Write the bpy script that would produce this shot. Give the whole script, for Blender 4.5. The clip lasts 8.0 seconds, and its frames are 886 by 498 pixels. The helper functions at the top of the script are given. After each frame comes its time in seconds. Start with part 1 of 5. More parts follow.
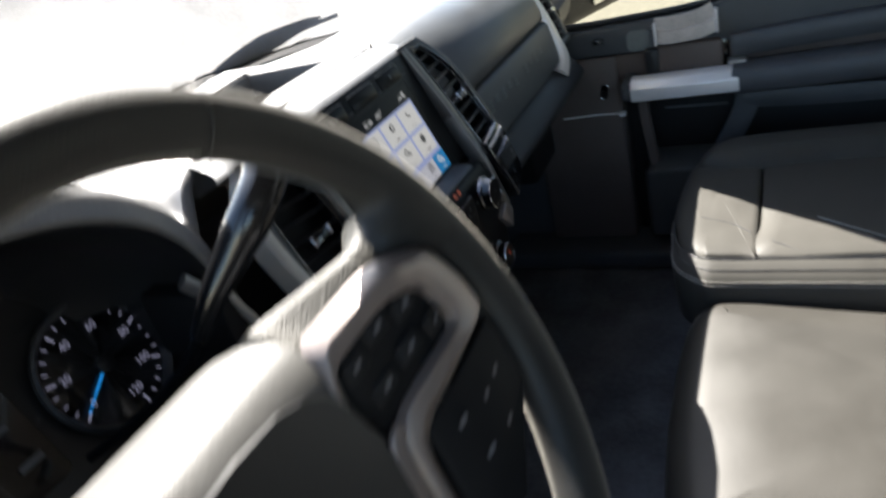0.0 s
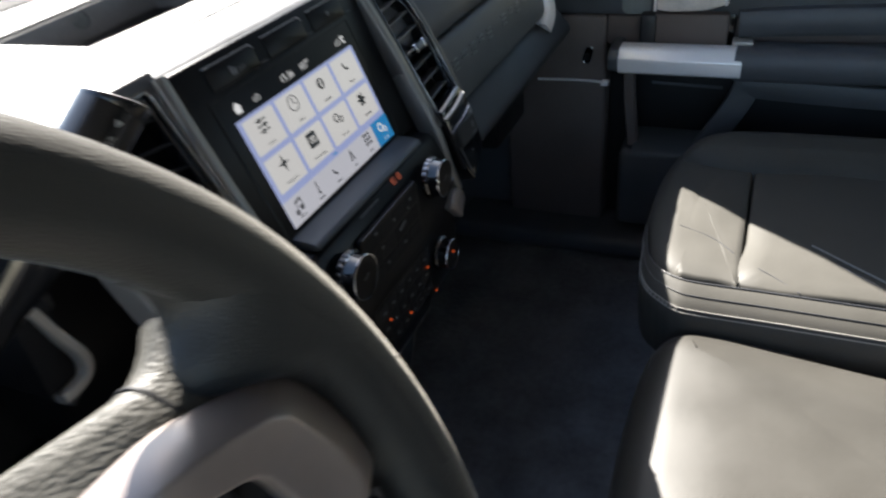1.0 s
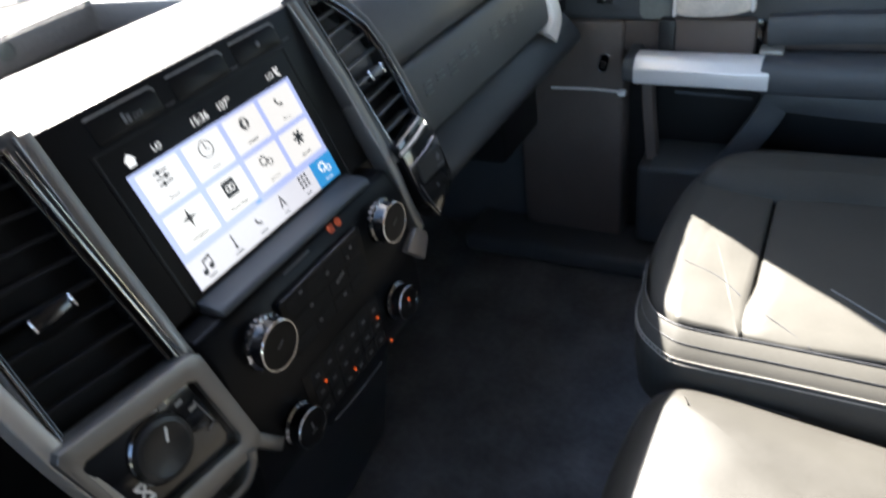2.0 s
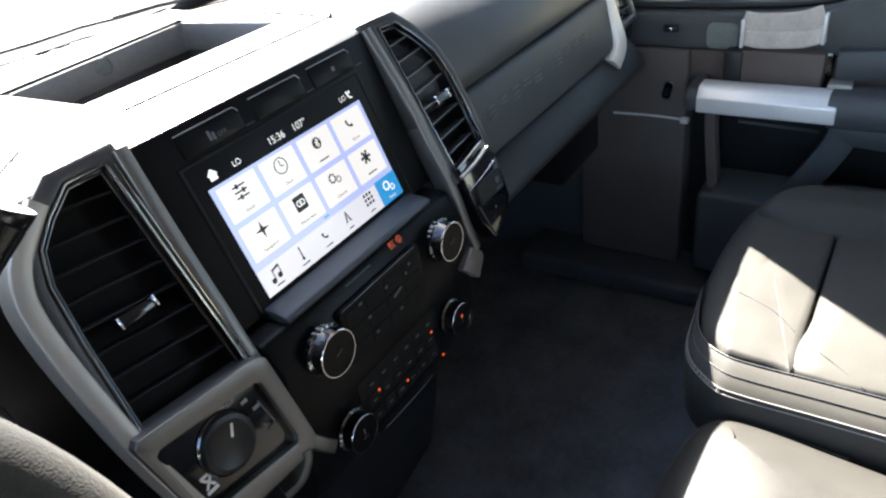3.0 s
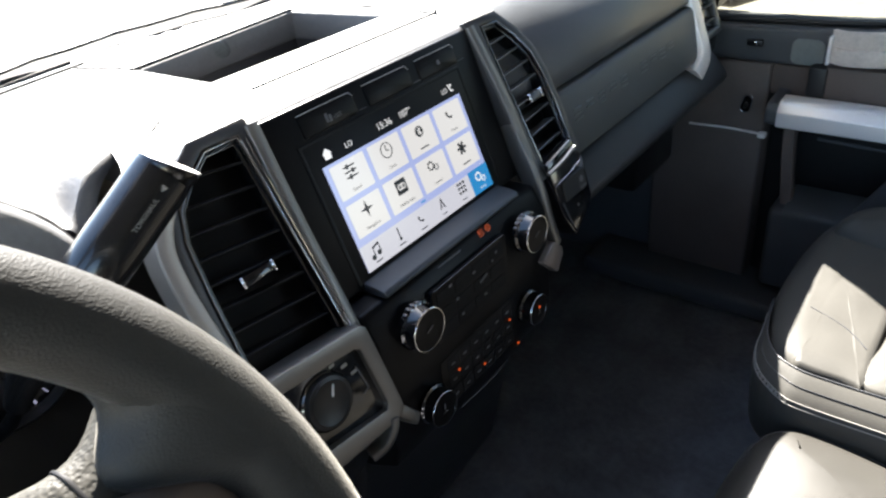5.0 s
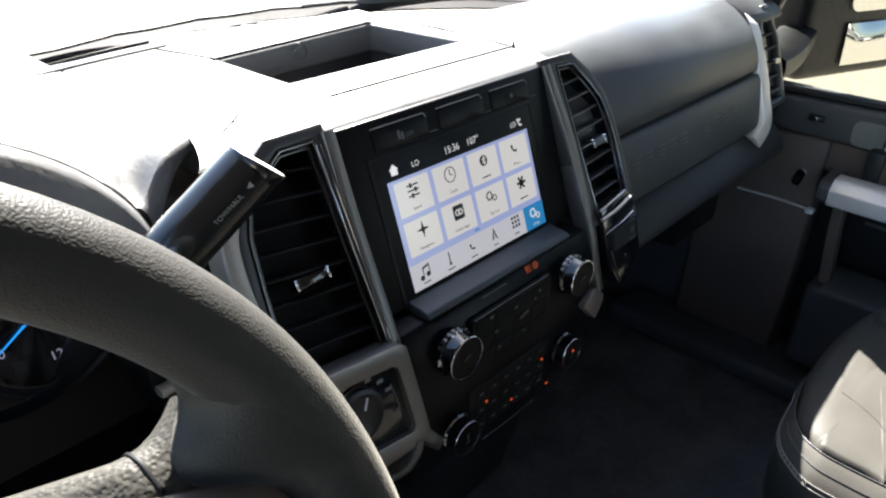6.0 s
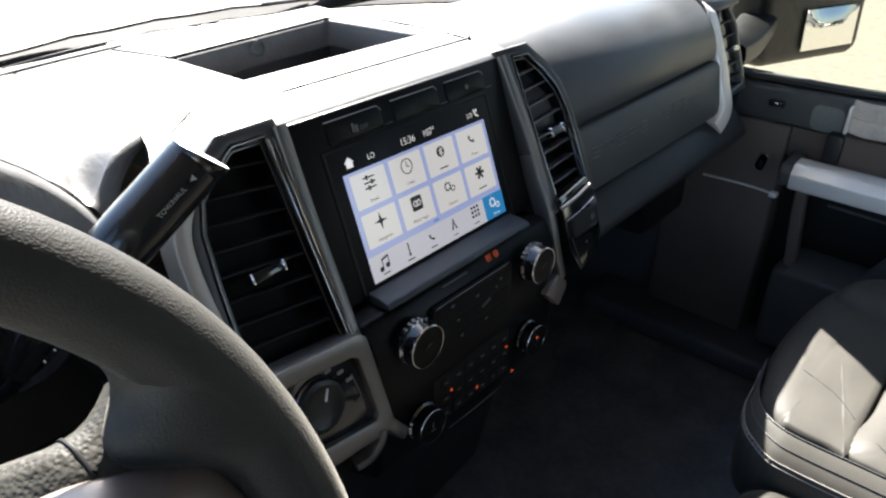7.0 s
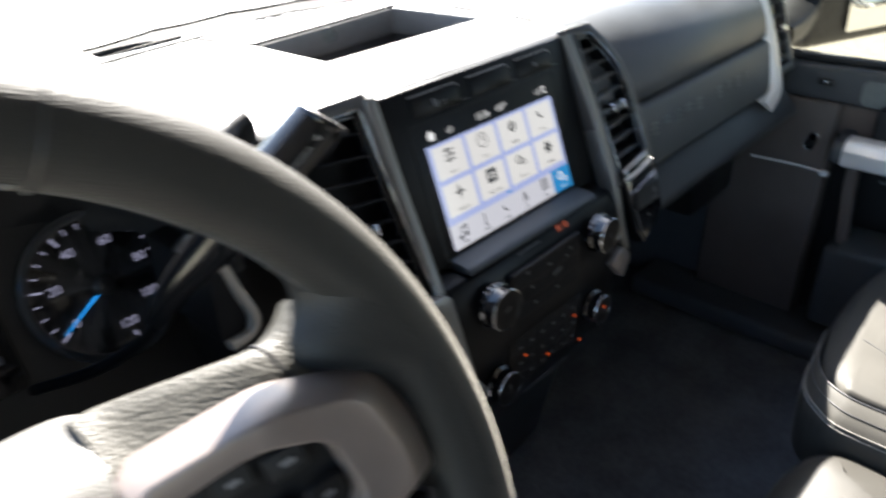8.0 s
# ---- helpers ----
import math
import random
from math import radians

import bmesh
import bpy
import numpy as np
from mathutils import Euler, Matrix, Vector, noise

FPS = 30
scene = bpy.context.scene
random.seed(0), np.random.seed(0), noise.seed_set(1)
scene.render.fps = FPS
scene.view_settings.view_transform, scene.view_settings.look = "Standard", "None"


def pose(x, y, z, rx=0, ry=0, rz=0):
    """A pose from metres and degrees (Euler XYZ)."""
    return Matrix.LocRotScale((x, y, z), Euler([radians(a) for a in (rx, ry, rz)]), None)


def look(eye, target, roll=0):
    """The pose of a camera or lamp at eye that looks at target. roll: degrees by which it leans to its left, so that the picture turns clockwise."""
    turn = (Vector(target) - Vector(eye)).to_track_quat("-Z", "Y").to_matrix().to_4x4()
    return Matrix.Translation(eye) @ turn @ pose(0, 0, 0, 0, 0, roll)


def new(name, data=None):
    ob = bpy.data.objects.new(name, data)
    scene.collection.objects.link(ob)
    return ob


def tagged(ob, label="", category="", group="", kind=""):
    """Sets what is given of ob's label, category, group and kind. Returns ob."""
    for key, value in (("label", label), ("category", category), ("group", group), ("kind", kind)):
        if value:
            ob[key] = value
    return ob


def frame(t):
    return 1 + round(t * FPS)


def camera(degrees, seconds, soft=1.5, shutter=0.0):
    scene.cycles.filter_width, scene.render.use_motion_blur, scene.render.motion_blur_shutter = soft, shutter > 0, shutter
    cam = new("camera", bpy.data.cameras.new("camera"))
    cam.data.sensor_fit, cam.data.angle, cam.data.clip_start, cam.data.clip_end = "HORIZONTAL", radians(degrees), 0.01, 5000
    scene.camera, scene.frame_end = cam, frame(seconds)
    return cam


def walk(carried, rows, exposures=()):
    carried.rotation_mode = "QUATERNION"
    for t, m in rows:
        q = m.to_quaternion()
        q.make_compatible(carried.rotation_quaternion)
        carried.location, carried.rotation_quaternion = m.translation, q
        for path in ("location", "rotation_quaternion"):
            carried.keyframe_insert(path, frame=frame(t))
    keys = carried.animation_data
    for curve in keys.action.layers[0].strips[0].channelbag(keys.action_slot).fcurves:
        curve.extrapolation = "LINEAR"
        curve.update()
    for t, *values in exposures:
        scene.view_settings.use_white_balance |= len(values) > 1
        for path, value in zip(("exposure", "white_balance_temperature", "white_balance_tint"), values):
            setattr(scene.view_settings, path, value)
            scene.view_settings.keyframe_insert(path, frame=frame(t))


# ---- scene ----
# ---- camera ----
cam = camera(63.0, 8.0, soft=2.2, shutter=0.4)
PATH = [
    (0.0, -0.6429, -0.4008, 1.6412, 62.27, 13.67, -67.76),
    (0.1, -0.6134, -0.4157, 1.6768, 61.22, 13.94, -66.27),
    (0.2, -0.5959, -0.3986, 1.6761, 60.73, 14.05, -67.00),
    (0.3, -0.5737, -0.3918, 1.6872, 60.17, 12.25, -67.14),
    (0.5, -0.5436, -0.3620, 1.6880, 60.67, 13.38, -66.76),
    (0.7, -0.5194, -0.3560, 1.6643, 59.40, 9.82, -65.79),
    (0.8, -0.5096, -0.3580, 1.6497, 58.01, 7.43, -65.53),
    (1.0, -0.4695, -0.3414, 1.6172, 56.53, 5.33, -67.54),
    (1.2, -0.4385, -0.3558, 1.6063, 55.76, 4.11, -67.44),
    (1.5, -0.4027, -0.3724, 1.5819, 54.51, 2.42, -64.45),
    (1.7, -0.3697, -0.3795, 1.5775, 54.20, 2.47, -64.19),
    (1.8, -0.3582, -0.3841, 1.5917, 53.86, 3.52, -63.93),
    (2.0, -0.3513, -0.3935, 1.6173, 55.93, 7.12, -63.20),
    (2.2, -0.3538, -0.4071, 1.6293, 57.99, 7.45, -60.46),
    (3.3, -0.3738, -0.3981, 1.6409, 57.49, 7.06, -57.18),
    (3.5, -0.3808, -0.3941, 1.6471, 57.81, 7.08, -56.45),
    (4.0, -0.3907, -0.3997, 1.6471, 58.00, 7.32, -55.77),
    (5.3, -0.4193, -0.3851, 1.6438, 58.49, 4.05, -49.99),
    (5.5, -0.4238, -0.3702, 1.6360, 58.82, 1.50, -48.70),
    (6.0, -0.4282, -0.3722, 1.6521, 60.19, -1.21, -46.88),
    (6.5, -0.4278, -0.3754, 1.6459, 60.06, -1.39, -47.18),
    (7.0, -0.4214, -0.3924, 1.6503, 60.03, -0.36, -48.96),
    (7.5, -0.4342, -0.4094, 1.6447, 59.57, 0.69, -49.69),
    (7.7, -0.4443, -0.4105, 1.6496, 58.85, 1.90, -49.12),
    (7.8, -0.4487, -0.4063, 1.6460, 58.83, 2.04, -49.08),
    (7.9, -0.4607, -0.4011, 1.6374, 59.78, 2.61, -48.91),
    (8.0, -0.4784, -0.3876, 1.6422, 60.10, 1.64, -47.50),
]
EXPOSURES = [(0.0, 2.88), (0.5, 2.62), (1.0, 3.04), (1.5, 3.46), (2.0, 3.92), (3.5, 3.83), (4.0, 3.72), (5.5, 3.42), (6.5, 3.0), (7.0, 3.10), (7.5, 3.14), (8.0, 3.48)]
walk(cam, [(t, pose(x, y, z, a, b, c)) for t, x, y, z, a, b, c in PATH], EXPOSURES)

# ---- light: one afternoon sun from ahead and the passenger's side, clear sky ----
TO_SUN = Vector((0.665, 0.85, 1.0)).normalized()
sun_data = bpy.data.lights.new("sun", "SUN")
sun_data.energy, sun_data.angle, sun_data.color = 5.0, radians(0.5), (1.0, 0.95, 0.88)
sun = new("sun", sun_data)
sun.matrix_world = look(TO_SUN * 40, (0, 0, 0))
world = bpy.data.worlds.new("sky")
scene.world = world
world.use_nodes = True
wn = world.node_tree.nodes
sky = wn.new("ShaderNodeTexSky")
sky.sky_type, sky.sun_disc = "NISHITA", False
sky.sun_elevation = math.asin(TO_SUN.z)
sky.sun_rotation = math.atan2(TO_SUN.x, TO_SUN.y)
world.node_tree.links.new(sky.outputs[0], wn["Background"].inputs["Color"])
wn["Background"].inputs["Strength"].default_value = 0.075


# ---- materials ----
def material(name, base, rough=0.5, metal=0.0, grain=0.0, size=0.002, vary=0.15, coat=0.0, wear=0.0, pattern="noise", spec=0.5, sheen=0.0):
    """A surface with fine relief (grain, at size metres) and colour and gloss that vary at two scales."""
    m = bpy.data.materials.new(name)
    m.use_nodes = True
    n, l = m.node_tree.nodes, m.node_tree.links
    b = n["Principled BSDF"]
    b.inputs["Metallic"].default_value = metal
    b.inputs["Coat Weight"].default_value = coat
    b.inputs["Specular IOR Level"].default_value = spec
    b.inputs["Sheen Weight"].default_value, b.inputs["Sheen Roughness"].default_value = sheen, 0.35
    b.inputs["Sheen Tint"].default_value = (1.0, 0.95, 0.85, 1)
    co = n.new("ShaderNodeTexCoord")
    big = n.new("ShaderNodeTexNoise")
    big.inputs["Scale"].default_value, big.inputs["Detail"].default_value = 14.0, 6.0
    small = n.new("ShaderNodeTexNoise")
    small.inputs["Scale"].default_value, small.inputs["Detail"].default_value = 0.35 / size, 3.0
    for t in (big, small):
        l.new(co.outputs["Object"], t.inputs["Vector"])
    add = n.new("ShaderNodeMath")
    add.operation = "MULTIPLY_ADD"
    l.new(small.outputs["Fac"], add.inputs[0])
    add.inputs[1].default_value = 0.4
    l.new(big.outputs["Fac"], add.inputs[2])
    ramp = n.new("ShaderNodeValToRGB")
    ramp.color_ramp.elements[0].position, ramp.color_ramp.elements[1].position = 0.45, 0.95
    ramp.color_ramp.elements[0].color = (*[c * (1 - vary) for c in base], 1)
    ramp.color_ramp.elements[1].color = (*[min(1, c * (1 + vary)) for c in base], 1)
    l.new(add.outputs[0], ramp.inputs["Fac"])
    l.new(ramp.outputs["Color"], b.inputs["Base Color"])
    mr = n.new("ShaderNodeMapRange")
    mr.inputs["From Min"].default_value, mr.inputs["From Max"].default_value = 0.3, 0.9
    mr.inputs["To Min"].default_value, mr.inputs["To Max"].default_value = max(0.03, rough * (0.85 - wear)), min(1, rough * (1.12 + wear))
    l.new(add.outputs[0], mr.inputs["Value"])
    l.new(mr.outputs["Result"], b.inputs["Roughness"])
    if grain:
        if pattern == "leather":
            relief = n.new("ShaderNodeTexVoronoi")
            relief.feature = "SMOOTH_F1"
            relief.inputs["Scale"].default_value = 1.0 / size
            l.new(co.outputs["Object"], relief.inputs["Vector"])
            height = relief.outputs["Distance"]
        else:
            height = small.outputs["Fac"]
        bump = n.new("ShaderNodeBump")
        bump.inputs["Strength"].default_value, bump.inputs["Distance"].default_value = grain, size * 0.5
        l.new(height, bump.inputs["Height"])
        l.new(bump.outputs["Normal"], b.inputs["Normal"])
    return m


def glowing(name, colour, strength):
    m = bpy.data.materials.new(name)
    m.use_nodes = True
    b = m.node_tree.nodes["Principled BSDF"]
    b.inputs["Base Color"].default_value = (0.02, 0.02, 0.02, 1)
    b.inputs["Roughness"].default_value = 0.15
    b.inputs["Emission Color"].default_value = (*colour, 1)
    b.inputs["Emission Strength"].default_value = strength
    return m


def pane_material(name, tint, gloss):
    """Thin clear glass: light goes straight through, and the surface mirrors by Fresnel."""
    m = bpy.data.materials.new(name)
    m.use_nodes = True
    n, l = m.node_tree.nodes, m.node_tree.links
    n.clear()
    out, mix, tr, gl, fr = (n.new("ShaderNode" + k) for k in ("OutputMaterial", "MixShader", "BsdfTransparent", "BsdfGlossy", "Fresnel"))
    tr.inputs["Color"].default_value = (*tint, 1)
    gl.inputs["Roughness"].default_value = 0.02
    fr.inputs["IOR"].default_value = gloss
    l.new(fr.outputs[0], mix.inputs[0])
    l.new(tr.outputs[0], mix.inputs[1])
    l.new(gl.outputs[0], mix.inputs[2])
    l.new(mix.outputs[0], out.inputs["Surface"])
    return m


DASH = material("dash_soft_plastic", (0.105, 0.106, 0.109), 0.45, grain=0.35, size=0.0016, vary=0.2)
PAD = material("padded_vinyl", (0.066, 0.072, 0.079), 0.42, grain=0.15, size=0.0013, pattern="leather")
GLOVE = material("grey_plastic", (0.066, 0.075, 0.081), 0.5, grain=0.3, size=0.0012)
LETTER = material("pale_grey_plastic", (0.125, 0.135, 0.14), 0.4, vary=0.2)
LEDGE = material("blue_grey_plastic", (0.046, 0.052, 0.060), 0.45, grain=0.2, size=0.0012)
BOLSTER = material("dark_grey_plastic", (0.016, 0.018, 0.021), 0.5, grain=0.3, size=0.0012)
BLACK = material("black_plastic", (0.0075, 0.0075, 0.0085), 0.42, grain=0.3, size=0.001)
PIANO = material("smooth_black_plastic", (0.0044, 0.0046, 0.0054), 0.32, grain=0.08, size=0.001, vary=0.15, spec=0.13)
GLOSS = material("gloss_black", (0.004, 0.004, 0.005), 0.12, coat=0.4, vary=0.1)
SILVER = material("satin_silver_paint", (0.19, 0.184, 0.177), 0.40, metal=0.9, grain=0.05, size=0.0006, vary=0.06)
SATIN = material("warm_satin_silver", (0.36, 0.335, 0.30), 0.40, metal=0.45, grain=0.05, size=0.0006, vary=0.06)
BRIGHT = material("bright_satin_trim", (0.88, 0.84, 0.83), 0.36, metal=0.3, grain=0.05, size=0.0006, vary=0.05)
GUN = material("gunmetal_trim", (0.12, 0.12, 0.125), 0.32, metal=0.6, vary=0.1)
BEZEL = material("brown_grey_satin_trim", (0.185, 0.155, 0.142), 0.36, metal=0.35, vary=0.08)
DARK_CHROME = material("dark_chrome", (0.20, 0.20, 0.21), 0.14, metal=1.0, vary=0.05)
CHROME = material("chrome", (0.85, 0.85, 0.87), 0.07, metal=1.0, vary=0.03)
LEATHER = material("seat_leather", (0.052, 0.0497, 0.0440), 0.52, grain=0.10, size=0.0014, vary=0.10, pattern="leather", spec=0.12)
LEATHER_WORN = material("worn_seat_leather", (0.032, 0.0302, 0.0265), 0.42, grain=0.06, size=0.0014, vary=0.08, pattern="leather", wear=0.05, spec=0.25)
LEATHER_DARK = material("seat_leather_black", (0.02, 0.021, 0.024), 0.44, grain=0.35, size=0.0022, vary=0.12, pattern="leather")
WHEEL = material("wheel_leather", (0.0205, 0.0205, 0.0200), 0.5, grain=0.42, size=0.0009, vary=0.2, pattern="leather", wear=0.1, spec=0.25, sheen=0.2)
HUB = material("hub_leather", (0.082, 0.080, 0.076), 0.45, grain=0.2, size=0.0012, vary=0.2, pattern="leather", spec=0.35)
WHEEL_CRINKLE = material("crinkled_wheel_leather", (0.050, 0.0475, 0.041), 0.55, grain=0.55, size=0.0016, vary=0.35, pattern="leather", spec=0.2)
TRAY = material("tray_liner", (0.022, 0.023, 0.026), 0.6, grain=0.4, size=0.0015)
KEY = material("matt_black_keys", (0.006, 0.006, 0.007), 0.6, vary=0.1, spec=0.2)
THREAD = material("pale_thread", (0.20, 0.19, 0.17), 0.7)
DOOR = material("door_panel_plastic", (0.062, 0.064, 0.069), 0.5, grain=0.4, size=0.0014)
GRILLE = material("speaker_mesh", (0.16, 0.17, 0.165), 0.6, grain=0.5, size=0.0016, vary=0.2)
DOOR_BROWN = material("door_lower_panel", (0.105, 0.080, 0.071), 0.55, grain=0.4, size=0.0014)
CLOTH = material("woven_door_insert", (0.62, 0.55, 0.50), 0.8, grain=0.8, size=0.0018, vary=0.25)
CARPET = material("carpet", (0.125, 0.127, 0.136), 0.95, grain=1.0, size=0.004, vary=0.4)
HEADLINER = material("headliner_cloth", (0.16, 0.15, 0.145), 0.9, grain=0.5, size=0.002)
BODY = material("body_paint", (0.75, 0.75, 0.74), 0.22, coat=0.6, vary=0.04)
COWL = material("weathered_cowl_plastic", (0.10, 0.10, 0.10), 0.6, grain=0.4, size=0.004, vary=0.3)
RUBBER = material("rubber", (0.014, 0.014, 0.015), 0.6, grain=0.3, size=0.001)
SAND = material("pale_dusty_ground", (0.50, 0.44, 0.33), 0.95, grain=0.12, size=0.03, vary=0.2)
WHITE_PRINT = material("white_print", (0.7, 0.7, 0.7), 0.5)
LEVER_PRINT = material("pale_grey_print", (0.26, 0.26, 0.26), 0.5)
LEVER_BLACK = material("semi_gloss_black", (0.006, 0.0062, 0.007), 0.24, vary=0.15, coat=0.3)
VENT_FRAME = material("dark_satin_vent_frame", (0.050, 0.049, 0.050), 0.36, metal=0.35, vary=0.1)
FAINT_PRINT = material("grey_print", (0.10, 0.10, 0.108), 0.5)
DARK_PRINT = material("dark_print", (0.02, 0.02, 0.022), 0.4)
MIRROR = material("mirror_glass", (0.9, 0.9, 0.9), 0.02, metal=1.0, vary=0.0)
GLASS = pane_material("window_glass", (0.93, 0.96, 0.95), 1.35)
TINTED = pane_material("tinted_window_glass", (0.20, 0.21, 0.20), 1.4)
SCREEN_BG = glowing("screen_background", (0.47, 0.55, 0.93), 0.069)
SCREEN_TILE = glowing("screen_tile", (0.92, 0.90, 0.88), 0.070)
SCREEN_BAR = glowing("screen_bar", (0.80, 0.80, 0.88), 0.066)
SCREEN_BLUE = glowing("screen_blue", (0.03, 0.33, 0.75), 0.065)
SCREEN_TEXT = glowing("screen_white_text", (1, 1, 1), 0.08)
AMBER_DIM = glowing("dim_amber_lamp", (1.0, 0.16, 0.04), 0.024)
AMBER = glowing("amber_lamp", (1.0, 0.13, 0.02), 0.055)
GAUGE_WHITE = glowing("gauge_white", (0.70, 0.70, 1.0), 0.037)
GAUGE_BLUE = glowing("gauge_blue", (0.02, 0.35, 1.0), 0.12)


# ---- building helpers ----
def thing(name, at, label, category, group="", kind=""):
    ob = new(name)
    ob.location = at
    ob.empty_display_size = 0.05
    return tagged(ob, label, category, group, kind)


def part(name, bm, mat, parent=None, label="", smooth=40):
    me = bpy.data.meshes.new(name)
    if isinstance(bm, bmesh.types.BMesh):
        bmesh.ops.recalc_face_normals(bm, faces=bm.faces)
        bm.to_mesh(me)
        bm.free()
    else:
        me.from_pydata(*bm)
    me.materials.append(mat)
    ob = new(name, me)
    if parent is not None:
        ob.parent = parent
        if parent.type == "EMPTY":
            ob.matrix_parent_inverse = Matrix.Translation(parent.location).inverted()
    if smooth:
        me.shade_smooth()
        me.set_sharp_from_angle(angle=radians(smooth))
    if label:
        ob["label"] = label
    return ob


def structure(name, bm, mat, label, category, smooth=40):
    return tagged(part(name, bm, mat, None, "", smooth), label, category, "", "structure")


def bevel(bm, width, segments=2, angle=30):
    if width > 0:
        edges = [e for e in bm.edges if len(e.link_faces) == 2 and e.calc_face_angle(0) > radians(angle)]
        bmesh.ops.bevel(bm, geom=edges, offset=width, segments=segments, affect="EDGES", profile=0.5, clamp_overlap=True)
    return bm


def box(x0, x1, y0, y1, z0, z1, r=0.0, seg=2, m=None):
    bm = bmesh.new()
    bmesh.ops.create_cube(bm, size=1)
    for v in bm.verts:
        v.co = Vector((x0 + (v.co.x + 0.5) * (x1 - x0), y0 + (v.co.y + 0.5) * (y1 - y0), z0 + (v.co.z + 0.5) * (z1 - z0)))
    bevel(bm, r, seg)
    if m is not None:
        bm.transform(m)
    return bm


def prism(points, depth, m, r=0.0, seg=2):
    """A polygon in the plane of m (u, v), drawn out by depth towards -w."""
    bm = bmesh.new()
    top = [bm.verts.new((u, v, 0)) for u, v in points]
    low = [bm.verts.new((u, v, -depth)) for u, v in points]
    bm.faces.new(top)
    bm.faces.new(low[::-1])
    for i in range(len(points)):
        j = (i + 1) % len(points)
        bm.faces.new((top[i], low[i], low[j], top[j]))
    bmesh.ops.recalc_face_normals(bm, faces=bm.faces)
    bevel(bm, r, seg)
    bm.transform(m)
    return bm


def ring_frame(outer, inner, depth, m, r=0.0015):
    """A frame between two loops of as many points."""
    bm, n = bmesh.new(), len(outer)
    loops = [[bm.verts.new((u, v, w)) for u, v in pts] for pts, w in ((outer, 0), (inner, 0), (inner, -depth), (outer, -depth))]
    for a in range(4):
        for i in range(n):
            j = (i + 1) % n
            b = (a + 1) % 4
            bm.faces.new((loops[a][i], loops[a][j], loops[b][j], loops[b][i]))
    bmesh.ops.recalc_face_normals(bm, faces=bm.faces)
    bevel(bm, r, 2, 50)
    bm.transform(m)
    return bm


def eased(pts, rounds=2, k=0.14):
    """The same loop with its corners cut round."""
    for _ in range(rounds):
        out = []
        for i, (u, v) in enumerate(pts):
            u2, v2 = pts[(i + 1) % len(pts)]
            out += [(u + (u2 - u) * k, v + (v2 - v) * k), (u2 + (u - u2) * k, v2 + (v - v2) * k)]
        pts = out
    return pts


def loops(rows, m, r=0.0):
    """Sheets between loops of as many points, each at its own height."""
    bm = bmesh.new()
    rings = [[bm.verts.new((u, v, w)) for u, v in eased(pts)] for pts, w in rows]
    n = len(rings[0])
    for a, b in zip(rings, rings[1:]):
        for i in range(n):
            bm.faces.new((a[i], a[(i + 1) % n], b[(i + 1) % n], b[i]))
    bmesh.ops.recalc_face_normals(bm, faces=bm.faces)
    bevel(bm, r, 3, 35)
    bm.transform(m)
    return bm


def along_x(profile, x0, x1, r=0.0, seg=3, steps=1):
    """A yz polygon drawn out along x."""
    m = Matrix(((0, 0, 1, x1), (1, 0, 0, 0), (0, 1, 0, 0), (0, 0, 0, 1)))
    return prism(profile, x1 - x0, m, r, seg)


def along_y(profile, y0, y1, r=0.0, seg=3):
    """An xz polygon drawn out along y."""
    m = Matrix(((1, 0, 0, 0), (0, 0, -1, y0), (0, 1, 0, 0), (0, 0, 0, 1)))
    return prism(profile, y1 - y0, m, r, seg)


def lathe(profile, m, n=40):
    """Radius and height pairs turned about m's w axis."""
    bm = bmesh.new()
    rings = []
    for rad, h in profile:
        rings.append([bm.verts.new((rad * math.cos(2 * math.pi * i / n), rad * math.sin(2 * math.pi * i / n), h)) for i in range(n)])
    for a, b in zip(rings, rings[1:]):
        for i in range(n):
            bm.faces.new((a[i], a[(i + 1) % n], b[(i + 1) % n], b[i]))
    bm.faces.new(rings[0][::-1])
    bm.faces.new(rings[-1])
    bm.transform(m)
    return bm


def smooth_path(pts, sub=8):
    out = []
    p = [Vector(q) for q in pts]
    for i in range(len(p) - 1):
        a, b, c, d = p[max(0, i - 1)], p[i], p[i + 1], p[min(len(p) - 1, i + 2)]
        for k in range(sub):
            t = k / sub
            out.append(0.5 * ((2 * b) + (c - a) * t + (2 * a - 5 * b + 4 * c - d) * t * t + (3 * b - a - 3 * c + d) * t ** 3))
    out.append(p[-1])
    return out


